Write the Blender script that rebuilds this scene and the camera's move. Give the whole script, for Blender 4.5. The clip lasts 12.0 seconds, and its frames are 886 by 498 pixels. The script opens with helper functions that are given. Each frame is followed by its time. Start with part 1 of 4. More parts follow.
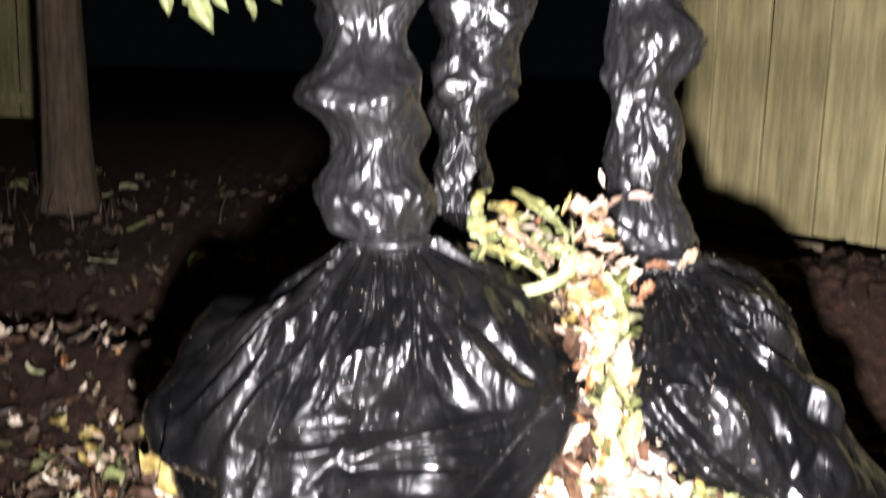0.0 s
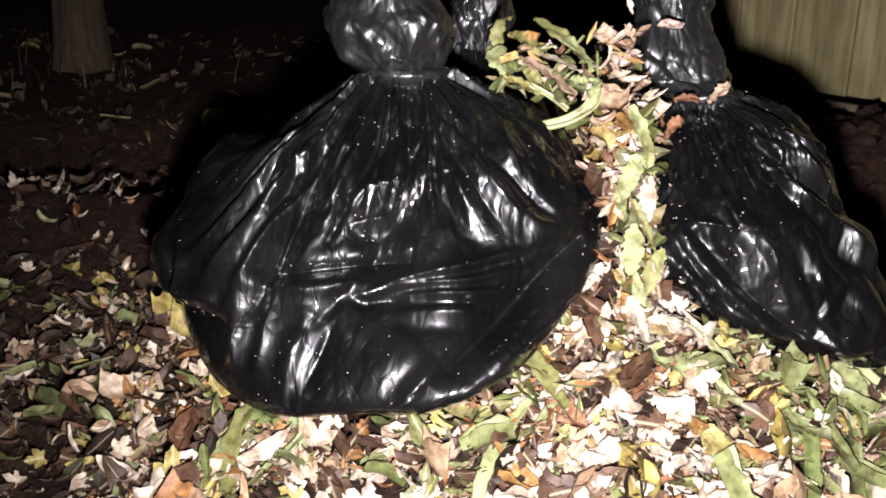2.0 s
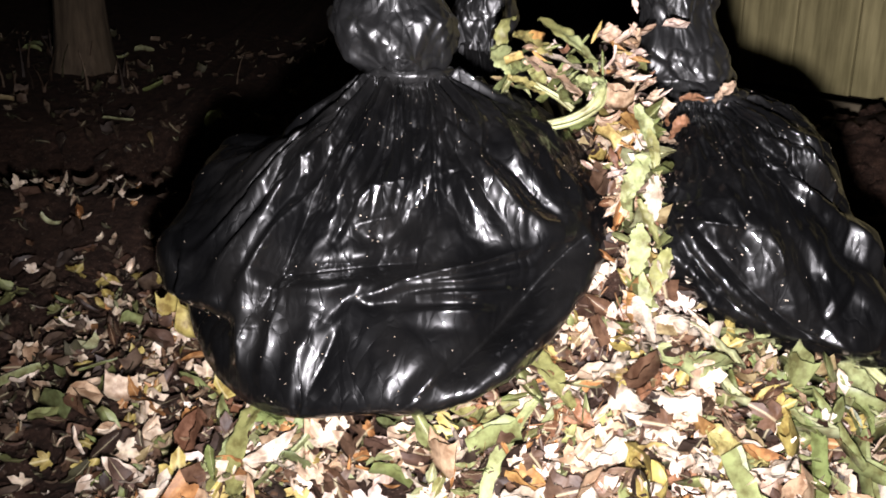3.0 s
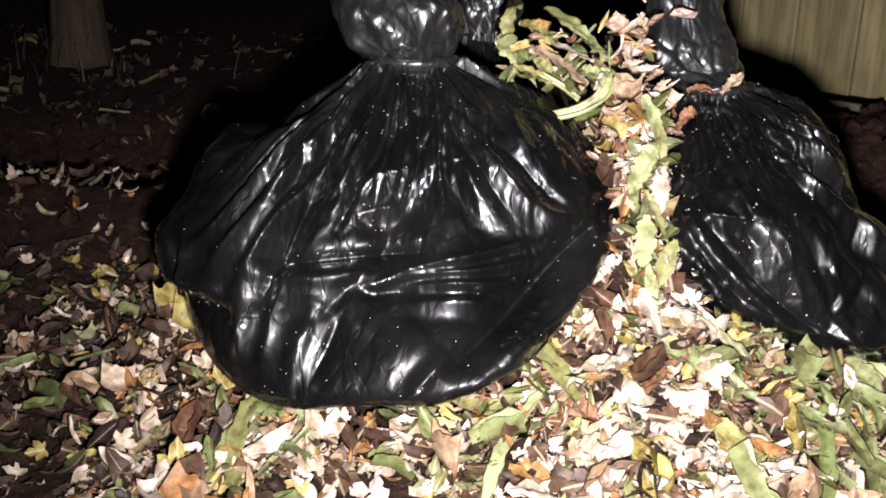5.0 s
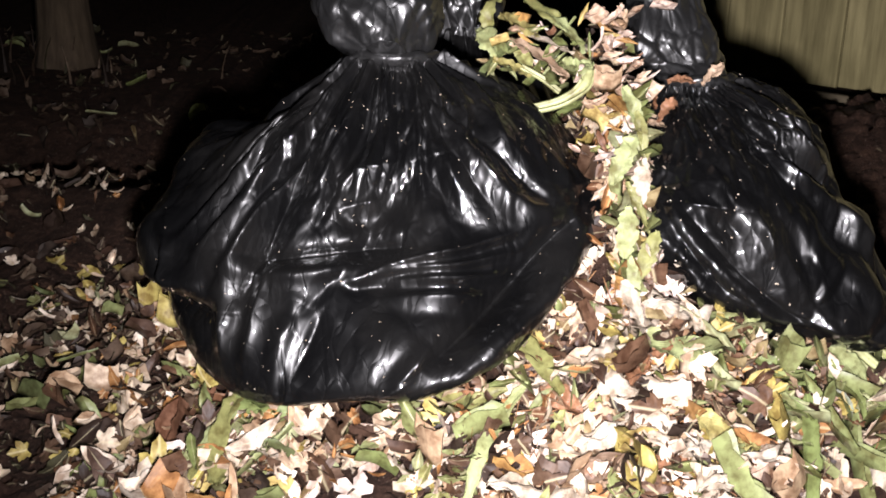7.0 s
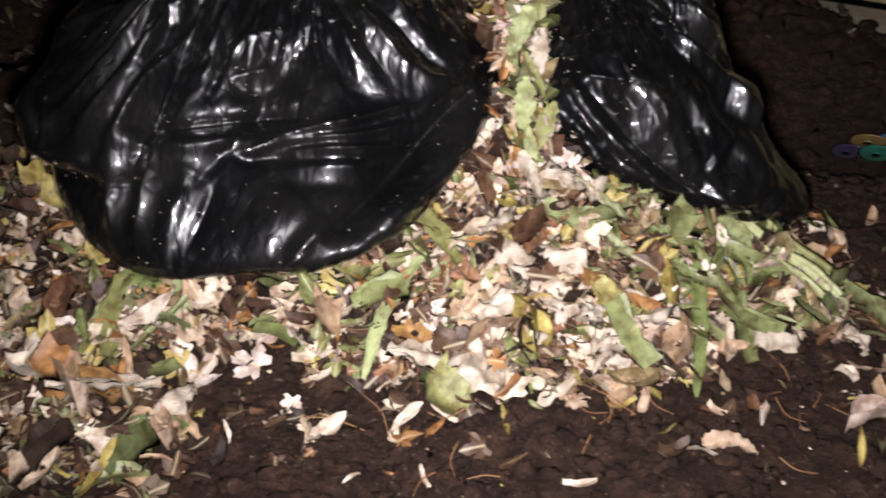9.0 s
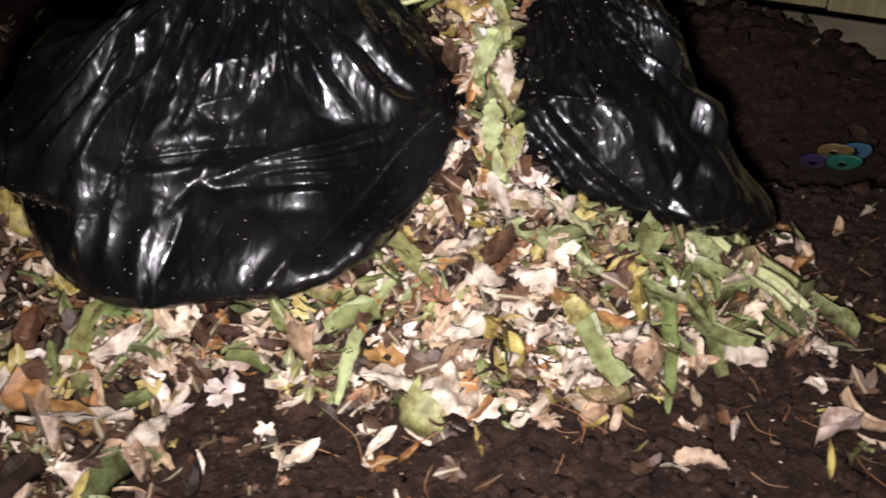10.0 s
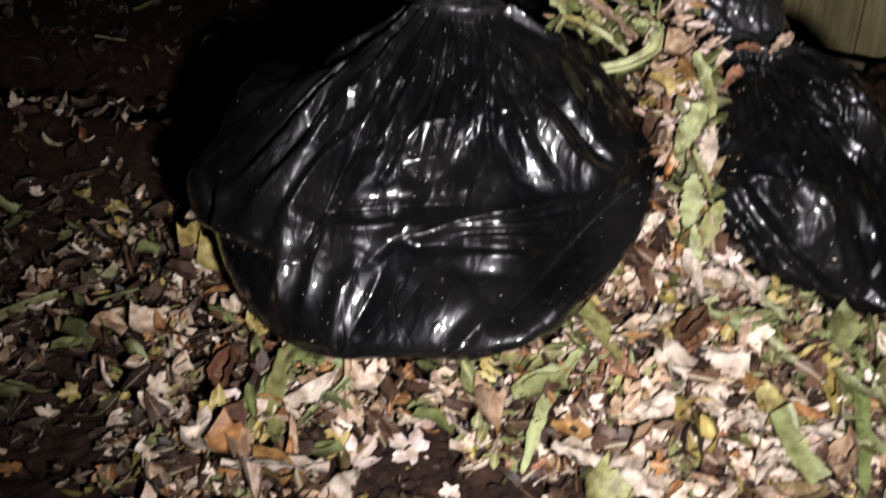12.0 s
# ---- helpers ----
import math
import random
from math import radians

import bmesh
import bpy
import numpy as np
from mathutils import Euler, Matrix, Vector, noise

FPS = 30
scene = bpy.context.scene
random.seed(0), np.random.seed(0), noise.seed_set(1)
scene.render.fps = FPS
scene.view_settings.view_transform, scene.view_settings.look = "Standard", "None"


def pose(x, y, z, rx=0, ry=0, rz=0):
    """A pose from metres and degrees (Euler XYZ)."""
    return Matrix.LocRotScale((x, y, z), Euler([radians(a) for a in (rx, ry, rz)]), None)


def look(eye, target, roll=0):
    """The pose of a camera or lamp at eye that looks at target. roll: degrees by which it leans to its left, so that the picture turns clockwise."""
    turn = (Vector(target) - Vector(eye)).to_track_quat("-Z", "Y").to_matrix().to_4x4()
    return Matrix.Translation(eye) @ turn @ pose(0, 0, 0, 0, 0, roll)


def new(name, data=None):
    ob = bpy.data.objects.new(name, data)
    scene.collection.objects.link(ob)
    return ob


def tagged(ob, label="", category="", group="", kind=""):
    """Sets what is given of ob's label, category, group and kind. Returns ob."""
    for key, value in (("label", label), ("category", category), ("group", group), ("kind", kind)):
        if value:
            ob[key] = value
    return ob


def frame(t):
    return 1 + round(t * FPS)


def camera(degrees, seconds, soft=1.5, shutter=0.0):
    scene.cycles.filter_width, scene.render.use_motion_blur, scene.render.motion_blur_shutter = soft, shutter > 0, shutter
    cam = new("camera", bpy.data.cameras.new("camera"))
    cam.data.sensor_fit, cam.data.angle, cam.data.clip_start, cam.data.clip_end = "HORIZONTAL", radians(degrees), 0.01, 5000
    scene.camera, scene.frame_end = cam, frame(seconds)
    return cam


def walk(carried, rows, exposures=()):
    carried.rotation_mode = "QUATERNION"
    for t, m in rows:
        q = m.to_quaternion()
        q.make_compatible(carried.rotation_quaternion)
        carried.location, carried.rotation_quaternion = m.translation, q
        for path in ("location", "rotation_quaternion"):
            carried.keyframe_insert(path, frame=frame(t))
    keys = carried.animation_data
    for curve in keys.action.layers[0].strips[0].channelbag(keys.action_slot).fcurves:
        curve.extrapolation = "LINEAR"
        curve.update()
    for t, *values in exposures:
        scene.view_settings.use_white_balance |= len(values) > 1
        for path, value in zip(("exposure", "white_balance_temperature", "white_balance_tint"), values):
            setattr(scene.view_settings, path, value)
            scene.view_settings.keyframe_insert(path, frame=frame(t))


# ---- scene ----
cam = camera(47.8, 12.0, soft=1.8, shutter=0.7)
PATH = [
    (0, (-0.055, 0.017, 0.902), (0.012, 1.983, 0.544), 1.5),
    (0.5, (-0.056, 0.032, 0.858), (0.01, 1.96, 0.331), 2.3),
    (1, (-0.06, 0.045, 0.838), (-0.013, 1.962, 0.272), 2.2),
    (1.5, (-0.056, 0.058, 0.826), (-0.017, 1.971, 0.244), 2.5),
    (2, (-0.043, 0.066, 0.812), (-0.014, 1.977, 0.222), 1.6),
    (2.5, (-0.04, 0.071, 0.81), (-0.008, 1.982, 0.221), 1.3),
    (3, (-0.049, 0.069, 0.809), (-0.023, 1.981, 0.222), 1.4),
    (5, (-0.065, 0.084, 0.786), (-0.025, 1.996, 0.202), 2.0),
    (5.5, (-0.056, 0.087, 0.786), (-0.016, 1.997, 0.195), 2.2),
    (6, (-0.046, 0.088, 0.784), (-0.007, 1.999, 0.195), 1.8),
    (6.5, (-0.04, 0.085, 0.78), (0.004, 1.997, 0.195), 1.5),
    (7, (-0.044, 0.085, 0.778), (0.005, 1.997, 0.193), 1.3),
    (7.2, (-0.055, 0.101, 0.77), (0.021, 2.009, 0.176), 1.7),
    (9, (-0.042, 0.08, 0.726), (0.211, 1.914, -0.03), 3.0),
    (9.5, (-0.009, 0.073, 0.745), (0.319, 1.904, 0.009), 3.1),
    (10, (-0.032, 0.079, 0.746), (0.265, 1.915, 0.011), 2.2),
    (10.5, (-0.105, 0.089, 0.742), (0.194, 1.907, -0.036), 1.7),
    (11, (-0.178, 0.113, 0.759), (0.006, 1.936, -0.043), 2.9),
    (11.5, (-0.19, 0.122, 0.755), (-0.085, 1.968, -0.008), 2.9),
    (12, (-0.184, 0.114, 0.793), (-0.067, 1.985, 0.095), 4.8),
]
EXPOSURES = [(0.0, 1.12), (0.5, 0.7), (1.0, 0.3), (1.5, 0.0), (7.0, -0.08), (9.0, -0.76), (10.5, -0.82), (12.0, -0.92)]
walk(cam, [(t, look(eye, target, roll)) for t, eye, target, roll in PATH], EXPOSURES)

# ---- night sky and the one hand lamp ----
world = bpy.data.worlds.new("night")
scene.world = world
world.use_nodes = True
world.node_tree.nodes["Background"].inputs[0].default_value = (0.03, 0.035, 0.05, 1)
world.node_tree.nodes["Background"].inputs[1].default_value = 0.02

LAMP = Vector((-0.03, 0.16, 0.66))
torch_data = bpy.data.lights.new("torch", "SPOT")
torch_data.energy = 345.0
torch_data.color = (0.955, 0.91, 0.965)
torch_data.spot_size = radians(110)
torch_data.spot_blend = 1.0
torch_data.shadow_soft_size = 0.03
torch = new("torch", torch_data)
torch.matrix_world = look(LAMP, (0.33, 1.75, 0.54))


# ---- materials ----
def material(name, colour, rough=0.6, spec=0.5):
    m = bpy.data.materials.new(name)
    m.use_nodes = True
    b = m.node_tree.nodes["Principled BSDF"]
    b.inputs["Base Color"].default_value = (*colour, 1)
    b.inputs["Roughness"].default_value = rough
    b.inputs["Specular IOR Level"].default_value = spec
    return m, m.node_tree, b


def node(tree, kind, **values):
    n = tree.nodes.new(kind)
    for key, value in values.items():
        n.inputs[key.replace("_", " ")].default_value = value
    return n


def ramp(tree, source, stops, mode="LINEAR"):
    r = tree.nodes.new("ShaderNodeValToRGB")
    r.color_ramp.interpolation = mode
    while len(r.color_ramp.elements) < len(stops):
        r.color_ramp.elements.new(0.5)
    for e, (at, c) in zip(r.color_ramp.elements, stops):
        e.position, e.color = at, (*c, 1)
    tree.links.new(source, r.inputs[0])
    return r.outputs[0]


def mixed(tree, a, b, fac, mode="MIX"):
    n = tree.nodes.new("ShaderNodeMix")
    n.data_type, n.blend_type = "RGBA", mode
    for socket, value in ((n.inputs[0], fac), (n.inputs[6], a), (n.inputs[7], b)):
        if isinstance(value, (int, float)):
            socket.default_value = value
        elif isinstance(value, tuple):
            socket.default_value = (*value, 1)
        else:
            tree.links.new(value, socket)
    return n.outputs[2]


def noise_node(tree, scale, detail=4, rough=0.55, stretch=None, distortion=0.0):
    n = node(tree, "ShaderNodeTexNoise", Scale=scale, Detail=detail, Roughness=rough, Distortion=distortion)
    co = tree.nodes.new("ShaderNodeTexCoord")
    out = co.outputs["Object"]
    if stretch:
        mp = node(tree, "ShaderNodeMapping", Scale=stretch)
        tree.links.new(out, mp.inputs[0])
        out = mp.outputs[0]
    tree.links.new(out, n.inputs["Vector"])
    return n.outputs["Fac"]


def bump(tree, bsdf, height, strength, distance):
    n = node(tree, "ShaderNodeBump", Strength=strength, Distance=distance)
    tree.links.new(height, n.inputs["Height"])
    last = bsdf.inputs["Normal"]
    if last.is_linked:
        tree.links.new(last.links[0].from_socket, n.inputs["Normal"])
    tree.links.new(n.outputs[0], last)


def plastic_material(name, fine, dull, dusty):
    """Thin film: a dull body with a wide sheen under a sharp gloss."""
    m, t, b = material(name, (0.012, 0.0115, 0.012), 0.36, 0.24)
    dust = ramp(t, noise_node(t, 7, 5), [(0.45, (0.002 + dusty, 0.002 + dusty, 0.0022 + dusty)), (0.80, (0.009 + dusty, 0.0085 + dusty, 0.008 + dusty))])
    t.links.new(dust, b.inputs["Base Color"])
    gloss = ramp(t, noise_node(t, 11, 3), [(0.3, (0.28 + dull,) * 3), (0.75, (0.42 + dull,) * 3)])
    t.links.new(gloss, b.inputs["Roughness"])
    b.inputs["Coat Weight"].default_value = 1.0
    b.inputs["Coat IOR"].default_value = 1.5
    coat = ramp(t, noise_node(t, 23, 4), [(0.3, (0.03 + dull,) * 3), (0.75, (0.075 + dull,) * 3)])
    t.links.new(coat, b.inputs["Coat Roughness"])
    creases(t, b, 13.0, (1.0, 1.0, 0.55), 0.8, 0.0034 * fine)
    creases(t, b, 34.0, (1.0, 0.8, 0.45), 0.8, 0.0013 * fine)
    bump(t, b, noise_node(t, 160, 3, 0.6), 0.05 * fine, 0.001)
    t.links.new(b.inputs["Normal"].links[0].from_socket, b.inputs["Coat Normal"])
    return m


def creases(t, b, scale, stretch, strength, distance):
    """Film that has been folded and flattened again: straight-edged facets with thin ridges."""
    co = t.nodes.new("ShaderNodeTexCoord")
    mp = node(t, "ShaderNodeMapping", Scale=stretch)
    t.links.new(co.outputs["Object"], mp.inputs[0])
    wob = node(t, "ShaderNodeTexNoise", Scale=scale * 0.5, Detail=2.0)
    t.links.new(mp.outputs[0], wob.inputs["Vector"])
    add = t.nodes.new("ShaderNodeMix")
    add.data_type = "VECTOR"
    add.inputs[0].default_value = 0.10
    t.links.new(mp.outputs[0], add.inputs[4])
    t.links.new(wob.outputs["Color"], add.inputs[5])
    square = []
    for feature in ("F1", "F2"):
        cell = node(t, "ShaderNodeTexVoronoi", Scale=scale, Randomness=1.0)
        cell.feature = feature
        t.links.new(add.outputs[1], cell.inputs["Vector"])
        power = t.nodes.new("ShaderNodeMath")
        power.operation = "MULTIPLY"
        t.links.new(cell.outputs["Distance"], power.inputs[0])
        t.links.new(cell.outputs["Distance"], power.inputs[1])
        square.append(power.outputs[0])
    height = t.nodes.new("ShaderNodeMath")
    height.operation = "SUBTRACT"
    t.links.new(square[1], height.inputs[0])
    t.links.new(square[0], height.inputs[1])
    bump(t, b, height.outputs[0], strength, distance)


PLASTIC = plastic_material("black_sack_plastic", 1.0, 0.0, 0.0008)
WRAP = plastic_material("black_wrap_plastic", 1.7, 0.04, 0.006)
WRAP.node_tree.nodes["Principled BSDF"].inputs["Specular IOR Level"].default_value = 0.8


def leaf_material(name, stops, rough, own):
    """own: the colour goes by object; else by loose piece of the mesh."""
    m, t, b = material(name, (0.3, 0.2, 0.1), rough, 0.35)
    if own:
        pick = t.nodes.new("ShaderNodeObjectInfo").outputs["Random"]
    else:
        pick = t.nodes.new("ShaderNodeNewGeometry").outputs["Random Per Island"]
    colour = ramp(t, pick, stops, "CONSTANT")
    blotch = ramp(t, noise_node(t, 45, 5, 0.6), [(0.38, (0.34, 0.26, 0.21)), (0.62, (1, 1, 1))])
    colour = mixed(t, colour, blotch, 0.85, "MULTIPLY")
    uv = t.nodes.new("ShaderNodeUVMap")
    split = t.nodes.new("ShaderNodeSeparateXYZ")
    t.links.new(uv.outputs[0], split.inputs[0])
    rib = ramp(t, split.outputs[1], [(0.0, (0, 0, 0)), (0.46, (0, 0, 0)), (0.5, (1, 1, 1)), (0.54, (0, 0, 0)), (1.0, (0, 0, 0))])
    colour = mixed(t, colour, mixed(t, colour, (0.9, 0.8, 0.5), 0.35), rib)
    t.links.new(colour, b.inputs["Base Color"])
    wave = node(t, "ShaderNodeTexWave", Scale=3.2, Distortion=1.5, Detail=2.0)
    t.links.new(uv.outputs[0], wave.inputs["Vector"])
    bump(t, b, wave.outputs["Fac"], 0.08, 0.0015)
    bump(t, b, noise_node(t, 70, 3), 0.35, 0.003)
    return m


DRY = [(0.0, (0.6, 0.44, 0.316)), (0.12, (0.72, 0.58, 0.491)), (0.30, (0.38, 0.22, 0.0819)), (0.37, (0.66, 0.51, 0.398)),
       (0.52, (0.2, 0.1, 0.0585)), (0.57, (0.522, 0.305, 0.105)), (0.66, (0.78, 0.66, 0.585)), (0.82, (0.52, 0.41, 0.152)),
       (0.88, (0.32, 0.33, 0.129)), (0.93, (0.46, 0.33, 0.211))]
GREEN = [(0.0, (0.28, 0.31, 0.14)), (0.2, (0.17, 0.2, 0.0702)), (0.4, (0.38, 0.4, 0.222)), (0.55, (0.11, 0.13, 0.0526)),
         (0.68, (0.34, 0.27, 0.14)), (0.82, (0.23, 0.26, 0.105))]
# mixed leaf browns; the near-black ones also stand in for shaded gaps
LITTER = [(0.0, (0.64, 0.50, 0.36)), (0.10, (0.08, 0.045, 0.03)), (0.24, (0.74, 0.62, 0.47)), (0.36, (0.13, 0.07, 0.04)), (0.46, (0.50, 0.35, 0.22)),
          (0.54, (0.04, 0.025, 0.018)), (0.66, (0.40, 0.20, 0.075)), (0.74, (0.80, 0.69, 0.56)), (0.84, (0.44, 0.36, 0.11)), (0.90, (0.20, 0.22, 0.085)), (0.95, (0.11, 0.065, 0.04))]
DRY_STUFF, DRY_OWN = leaf_material("dry_leaf_litter", LITTER, 0.55, False), leaf_material("dry_leaf", DRY, 0.5, True)
# leaf tones darkened to stand in for fading torchlight and shaded gaps
DIM_LEAVES = [(0.0, (0.07, 0.045, 0.028)), (0.3, (0.035, 0.023, 0.016)), (0.55, (0.10, 0.066, 0.043)), (0.75, (0.055, 0.05, 0.024)), (0.88, (0.17, 0.125, 0.085))]
DIM_STUFF = leaf_material("dim_leaf_litter", DIM_LEAVES, 0.7, False)
MIXED = [(0.0, (0.13, 0.075, 0.045)), (0.18, (0.055, 0.034, 0.022)), (0.38, (0.30, 0.22, 0.14)), (0.48, (0.19, 0.09, 0.045)), (0.62, (0.08, 0.05, 0.03)),
         (0.74, (0.52, 0.44, 0.34)), (0.81, (0.24, 0.17, 0.08)), (0.90, (0.12, 0.12, 0.05)), (0.94, (0.17, 0.11, 0.07))]
MIXED_STUFF = leaf_material("brown_leaf_litter", MIXED, 0.6, False)
GREEN_STUFF, GREEN_OWN = leaf_material("green_leaf_litter", GREEN, 0.45, False), leaf_material("green_leaf", GREEN, 0.4, True)


def soil_material():
    m, t, b = material("soil", (0.05, 0.03, 0.022), 0.9, 0.2)
    c = ramp(t, noise_node(t, 24, 9, 0.75), [(0.32, (0.014, 0.0075, 0.0045)), (0.52, (0.050, 0.026, 0.017)), (0.72, (0.115, 0.062, 0.040))])
    grit = ramp(t, noise_node(t, 130, 3, 0.6), [(0.62, (0, 0, 0)), (0.72, (1, 1, 1))])
    c = mixed(t, c, (0.19, 0.135, 0.10), grit)
    t.links.new(c, b.inputs["Base Color"])
    bump(t, b, noise_node(t, 38, 8, 0.7), 1.0, 0.03)
    bump(t, b, noise_node(t, 140, 4, 0.6), 0.6, 0.006)
    return m


SOIL = soil_material()


def wood_material(name, dark, light, stretch, scale=6.0, rough=0.8):
    m, t, b = material(name, light, rough, 0.25)
    c = ramp(t, noise_node(t, scale, 7, 0.6, stretch), [(0.3, dark), (0.7, light)])
    stain = ramp(t, noise_node(t, 2.3, 4), [(0.35, (0.62, 0.64, 0.58)), (0.65, (1, 1, 1))])
    c = mixed(t, c, stain, 0.8, "MULTIPLY")
    info = t.nodes.new("ShaderNodeObjectInfo")
    shade = ramp(t, info.outputs["Random"], [(0.0, (0.78, 0.78, 0.76)), (1.0, (1, 1, 1))])
    c = mixed(t, c, shade, 1.0, "MULTIPLY")
    t.links.new(c, b.inputs["Base Color"])
    bump(t, b, noise_node(t, scale * 2, 6, 0.65, stretch), 0.4, 0.006)
    return m


FENCE_WOOD = wood_material("weathered_fence_wood", (0.27, 0.225, 0.11), (0.52, 0.44, 0.225), (5, 5, 0.5))
KICK_WOOD = wood_material("kickboard_wood", (0.20, 0.16, 0.11), (0.34, 0.275, 0.19), (0.6, 0.6, 6))
BARK = wood_material("tree_bark", (0.06, 0.042, 0.028), (0.155, 0.112, 0.074), (7, 7, 1.1), 5.0, 0.9)
TWIG, _t, _b = material("twig_bark", (0.24, 0.10, 0.05), 0.7, 0.3)
_c = ramp(_t, noise_node(_t, 30, 4), [(0.3, (0.16, 0.06, 0.03)), (0.7, (0.34, 0.19, 0.09))])
_t.links.new(_c, _b.inputs["Base Color"])


def coloured_plastic(name, colour):
    m, t, b = material(name, colour, 0.4, 0.5)
    c = ramp(t, noise_node(t, 30, 5), [(0.35, tuple(v * 0.6 for v in colour)), (0.65, colour)])
    t.links.new(c, b.inputs["Base Color"])
    bump(t, b, noise_node(t, 60, 3), 0.2, 0.003)
    return m


# ---- mesh helpers ----
def mesh_object(name, verts, faces, mat, parent=None, at=(0, 0, 0), smooth=True, uvs=None, slots=None, label=""):
    me = bpy.data.meshes.new(name)
    off = Vector(at)
    me.from_pydata([tuple(Vector(v) - off) for v in verts], [], faces)
    for one in (mat if isinstance(mat, (list, tuple)) else [mat]):
        me.materials.append(one)
    if slots is not None:
        me.polygons.foreach_set("material_index", slots)
    if uvs is not None:
        layer = me.uv_layers.new(name="UVMap")
        loops = np.empty(len(me.loops), dtype=np.int32)
        me.loops.foreach_get("vertex_index", loops)
        layer.data.foreach_set("uv", np.asarray(uvs, dtype=np.float32)[loops].ravel())
    me.polygons.foreach_set("use_smooth", [smooth] * len(me.polygons))
    me.update()
    ob = new(name, me)
    ob.location = at
    if parent:
        ob.parent = parent
        ob.location = off - parent.location
    if label:
        ob["label"] = label
    return ob


def part(name, bm, mat, parent, label=""):
    me = bpy.data.meshes.new(name)
    bm.to_mesh(me)
    bm.free()
    me.materials.append(mat)
    ob = new(name, me)
    ob.parent = parent
    if label:
        ob["label"] = label
    return ob


def base(name, at, label, category, group="", kind=""):
    ob = new(name)
    ob.location = at
    ob.empty_display_size = 0.05
    return tagged(ob, label, category, group, kind)


def grid_faces(rows, cols, wrap=False):
    out = []
    for i in range(rows - 1):
        for j in range(cols if wrap else cols - 1):
            k = (j + 1) % cols
            out.append((i * cols + j, i * cols + k, (i + 1) * cols + k, (i + 1) * cols + j))
    return out


def smoothstep(a, b, x):
    t = np.clip((x - a) / (b - a), 0, 1)
    return t * t * (3 - 2 * t)


def ringwise(values, phi):
    """A smooth closed curve through evenly spaced values, at the turn phi in radians."""
    v = np.asarray(values, float)
    n = len(v)
    s = (phi / (2 * np.pi) * n) % n
    i = np.floor(s).astype(int)
    f = s - i
    p0, p1, p2, p3 = v[(i - 1) % n], v[i % n], v[(i + 1) % n], v[(i + 2) % n]
    return 0.5 * (2 * p1 + (p2 - p0) * f + (2 * p0 - 5 * p1 + 4 * p2 - p3) * f ** 2 + (3 * p1 - p0 - 3 * p2 + p3) * f ** 3)


# ---- the lie of the land ----
def land(x, y):
    """Height of the soil, without its lumps."""
    z = 0.08 * (np.clip(y, 1.3, 7.0) - 1.3) + 0.05 * (np.clip(y, 0.3, 1.3) - 1.3)
    z = z + 0.47 * np.exp(-((x - 0.29) / 0.16) ** 2 - ((y - 1.87) / 0.27) ** 2)
    z = z + 0.07 * np.exp(-((x - 0.33) / 0.34) ** 2 - ((y - 1.60) / 0.20) ** 2)
    z = z + 0.07 * np.exp(-((x - 0.15) / 0.62) ** 4 - ((y - 1.75) / 0.34) ** 2)
    z = z + 0.20 * np.exp(-((x - 1.36) / 0.36) ** 2 - ((y - 3.05) / 0.33) ** 2)
    # a low bank of rakings, and a hollow sunk behind it to make shade
    z = z + 0.03 * np.exp(-((x - 1.00) / 0.28) ** 2 - ((y - 1.76) / 0.12) ** 2)
    z = z - 0.12 * smoothstep(0.75, 0.95, x) * smoothstep(2.08, 2.26, y) * (1 - smoothstep(2.55, 2.85, y))
    # small rise added so that the toy stands up into the torchlight
    z = z + 0.05 * np.exp(-((x - 1.36) / 0.14) ** 2 - ((y - 2.38) / 0.10) ** 2)
    # a low crest, and a hollow added behind it for shade, on the tree's side
    west = smoothstep(-0.35, -0.8, x)
    z = z + west * (0.05 * np.exp(-((y - 2.60) / 0.22) ** 2) - 0.16 * np.exp(-((y - 3.05) / 0.22) ** 4))
    return z


def ground_z(x, y):
    """Height of the soil with its lumps and crumbs."""
    lump = 0.016 * noise.fractal((x * 7, y * 7, 0.3), 0.8, 2.1, 3) + 0.009 * noise.noise((x * 21, y * 21, 5.0))
    lump += 0.008 * noise.noise((x * 40, y * 40, 2.0)) + 0.006 * noise.noise((x * 75, y * 75, 9.0))
    return float(land(np.array(x), np.array(y))) + lump


def spaced(near, far, fine, edge, steps):
    inner = np.arange(near, far, fine)
    grow = (edge / 1.0) ** (np.arange(1, steps + 1) / steps)
    low = near - (grow - 1) * 1.0
    high = inner[-1] + (grow - 1) * 1.0
    return np.concatenate([low[::-1], inner, high])


def build_ground():
    xs, ys = spaced(-1.15, 1.25, 0.009, 60, 36), spaced(0.85, 2.2, 0.009, 60, 36)
    gx, gy = np.meshgrid(xs, ys)
    verts = [(x, y, ground_z(x, y)) for x, y in zip(gx.ravel(), gy.ravel())]
    ob = mesh_object("ground", verts, grid_faces(len(ys), len(xs)), SOIL)
    return tagged(ob, "dark crumbly bare soil of a garden bed at night", "ground", kind="structure")


build_ground()


# ---- fence ----
F_A, F_B = Vector((1.62, 3.50, 0)), Vector((1.35, 3.90, 0))
F_DIR = (F_B - F_A).normalized()


def board_mesh(width, height, thick):
    bm = bmesh.new()
    bmesh.ops.create_cube(bm, size=1.0, matrix=Matrix.Translation((0, 0, height / 2)) @ Matrix.Diagonal((width, thick, height, 1)))
    bmesh.ops.bevel(bm, geom=bm.edges[:], offset=0.003, segments=1, affect="EDGES")
    me = bpy.data.meshes.new("fence_board")
    bm.to_mesh(me)
    bm.free()
    return me


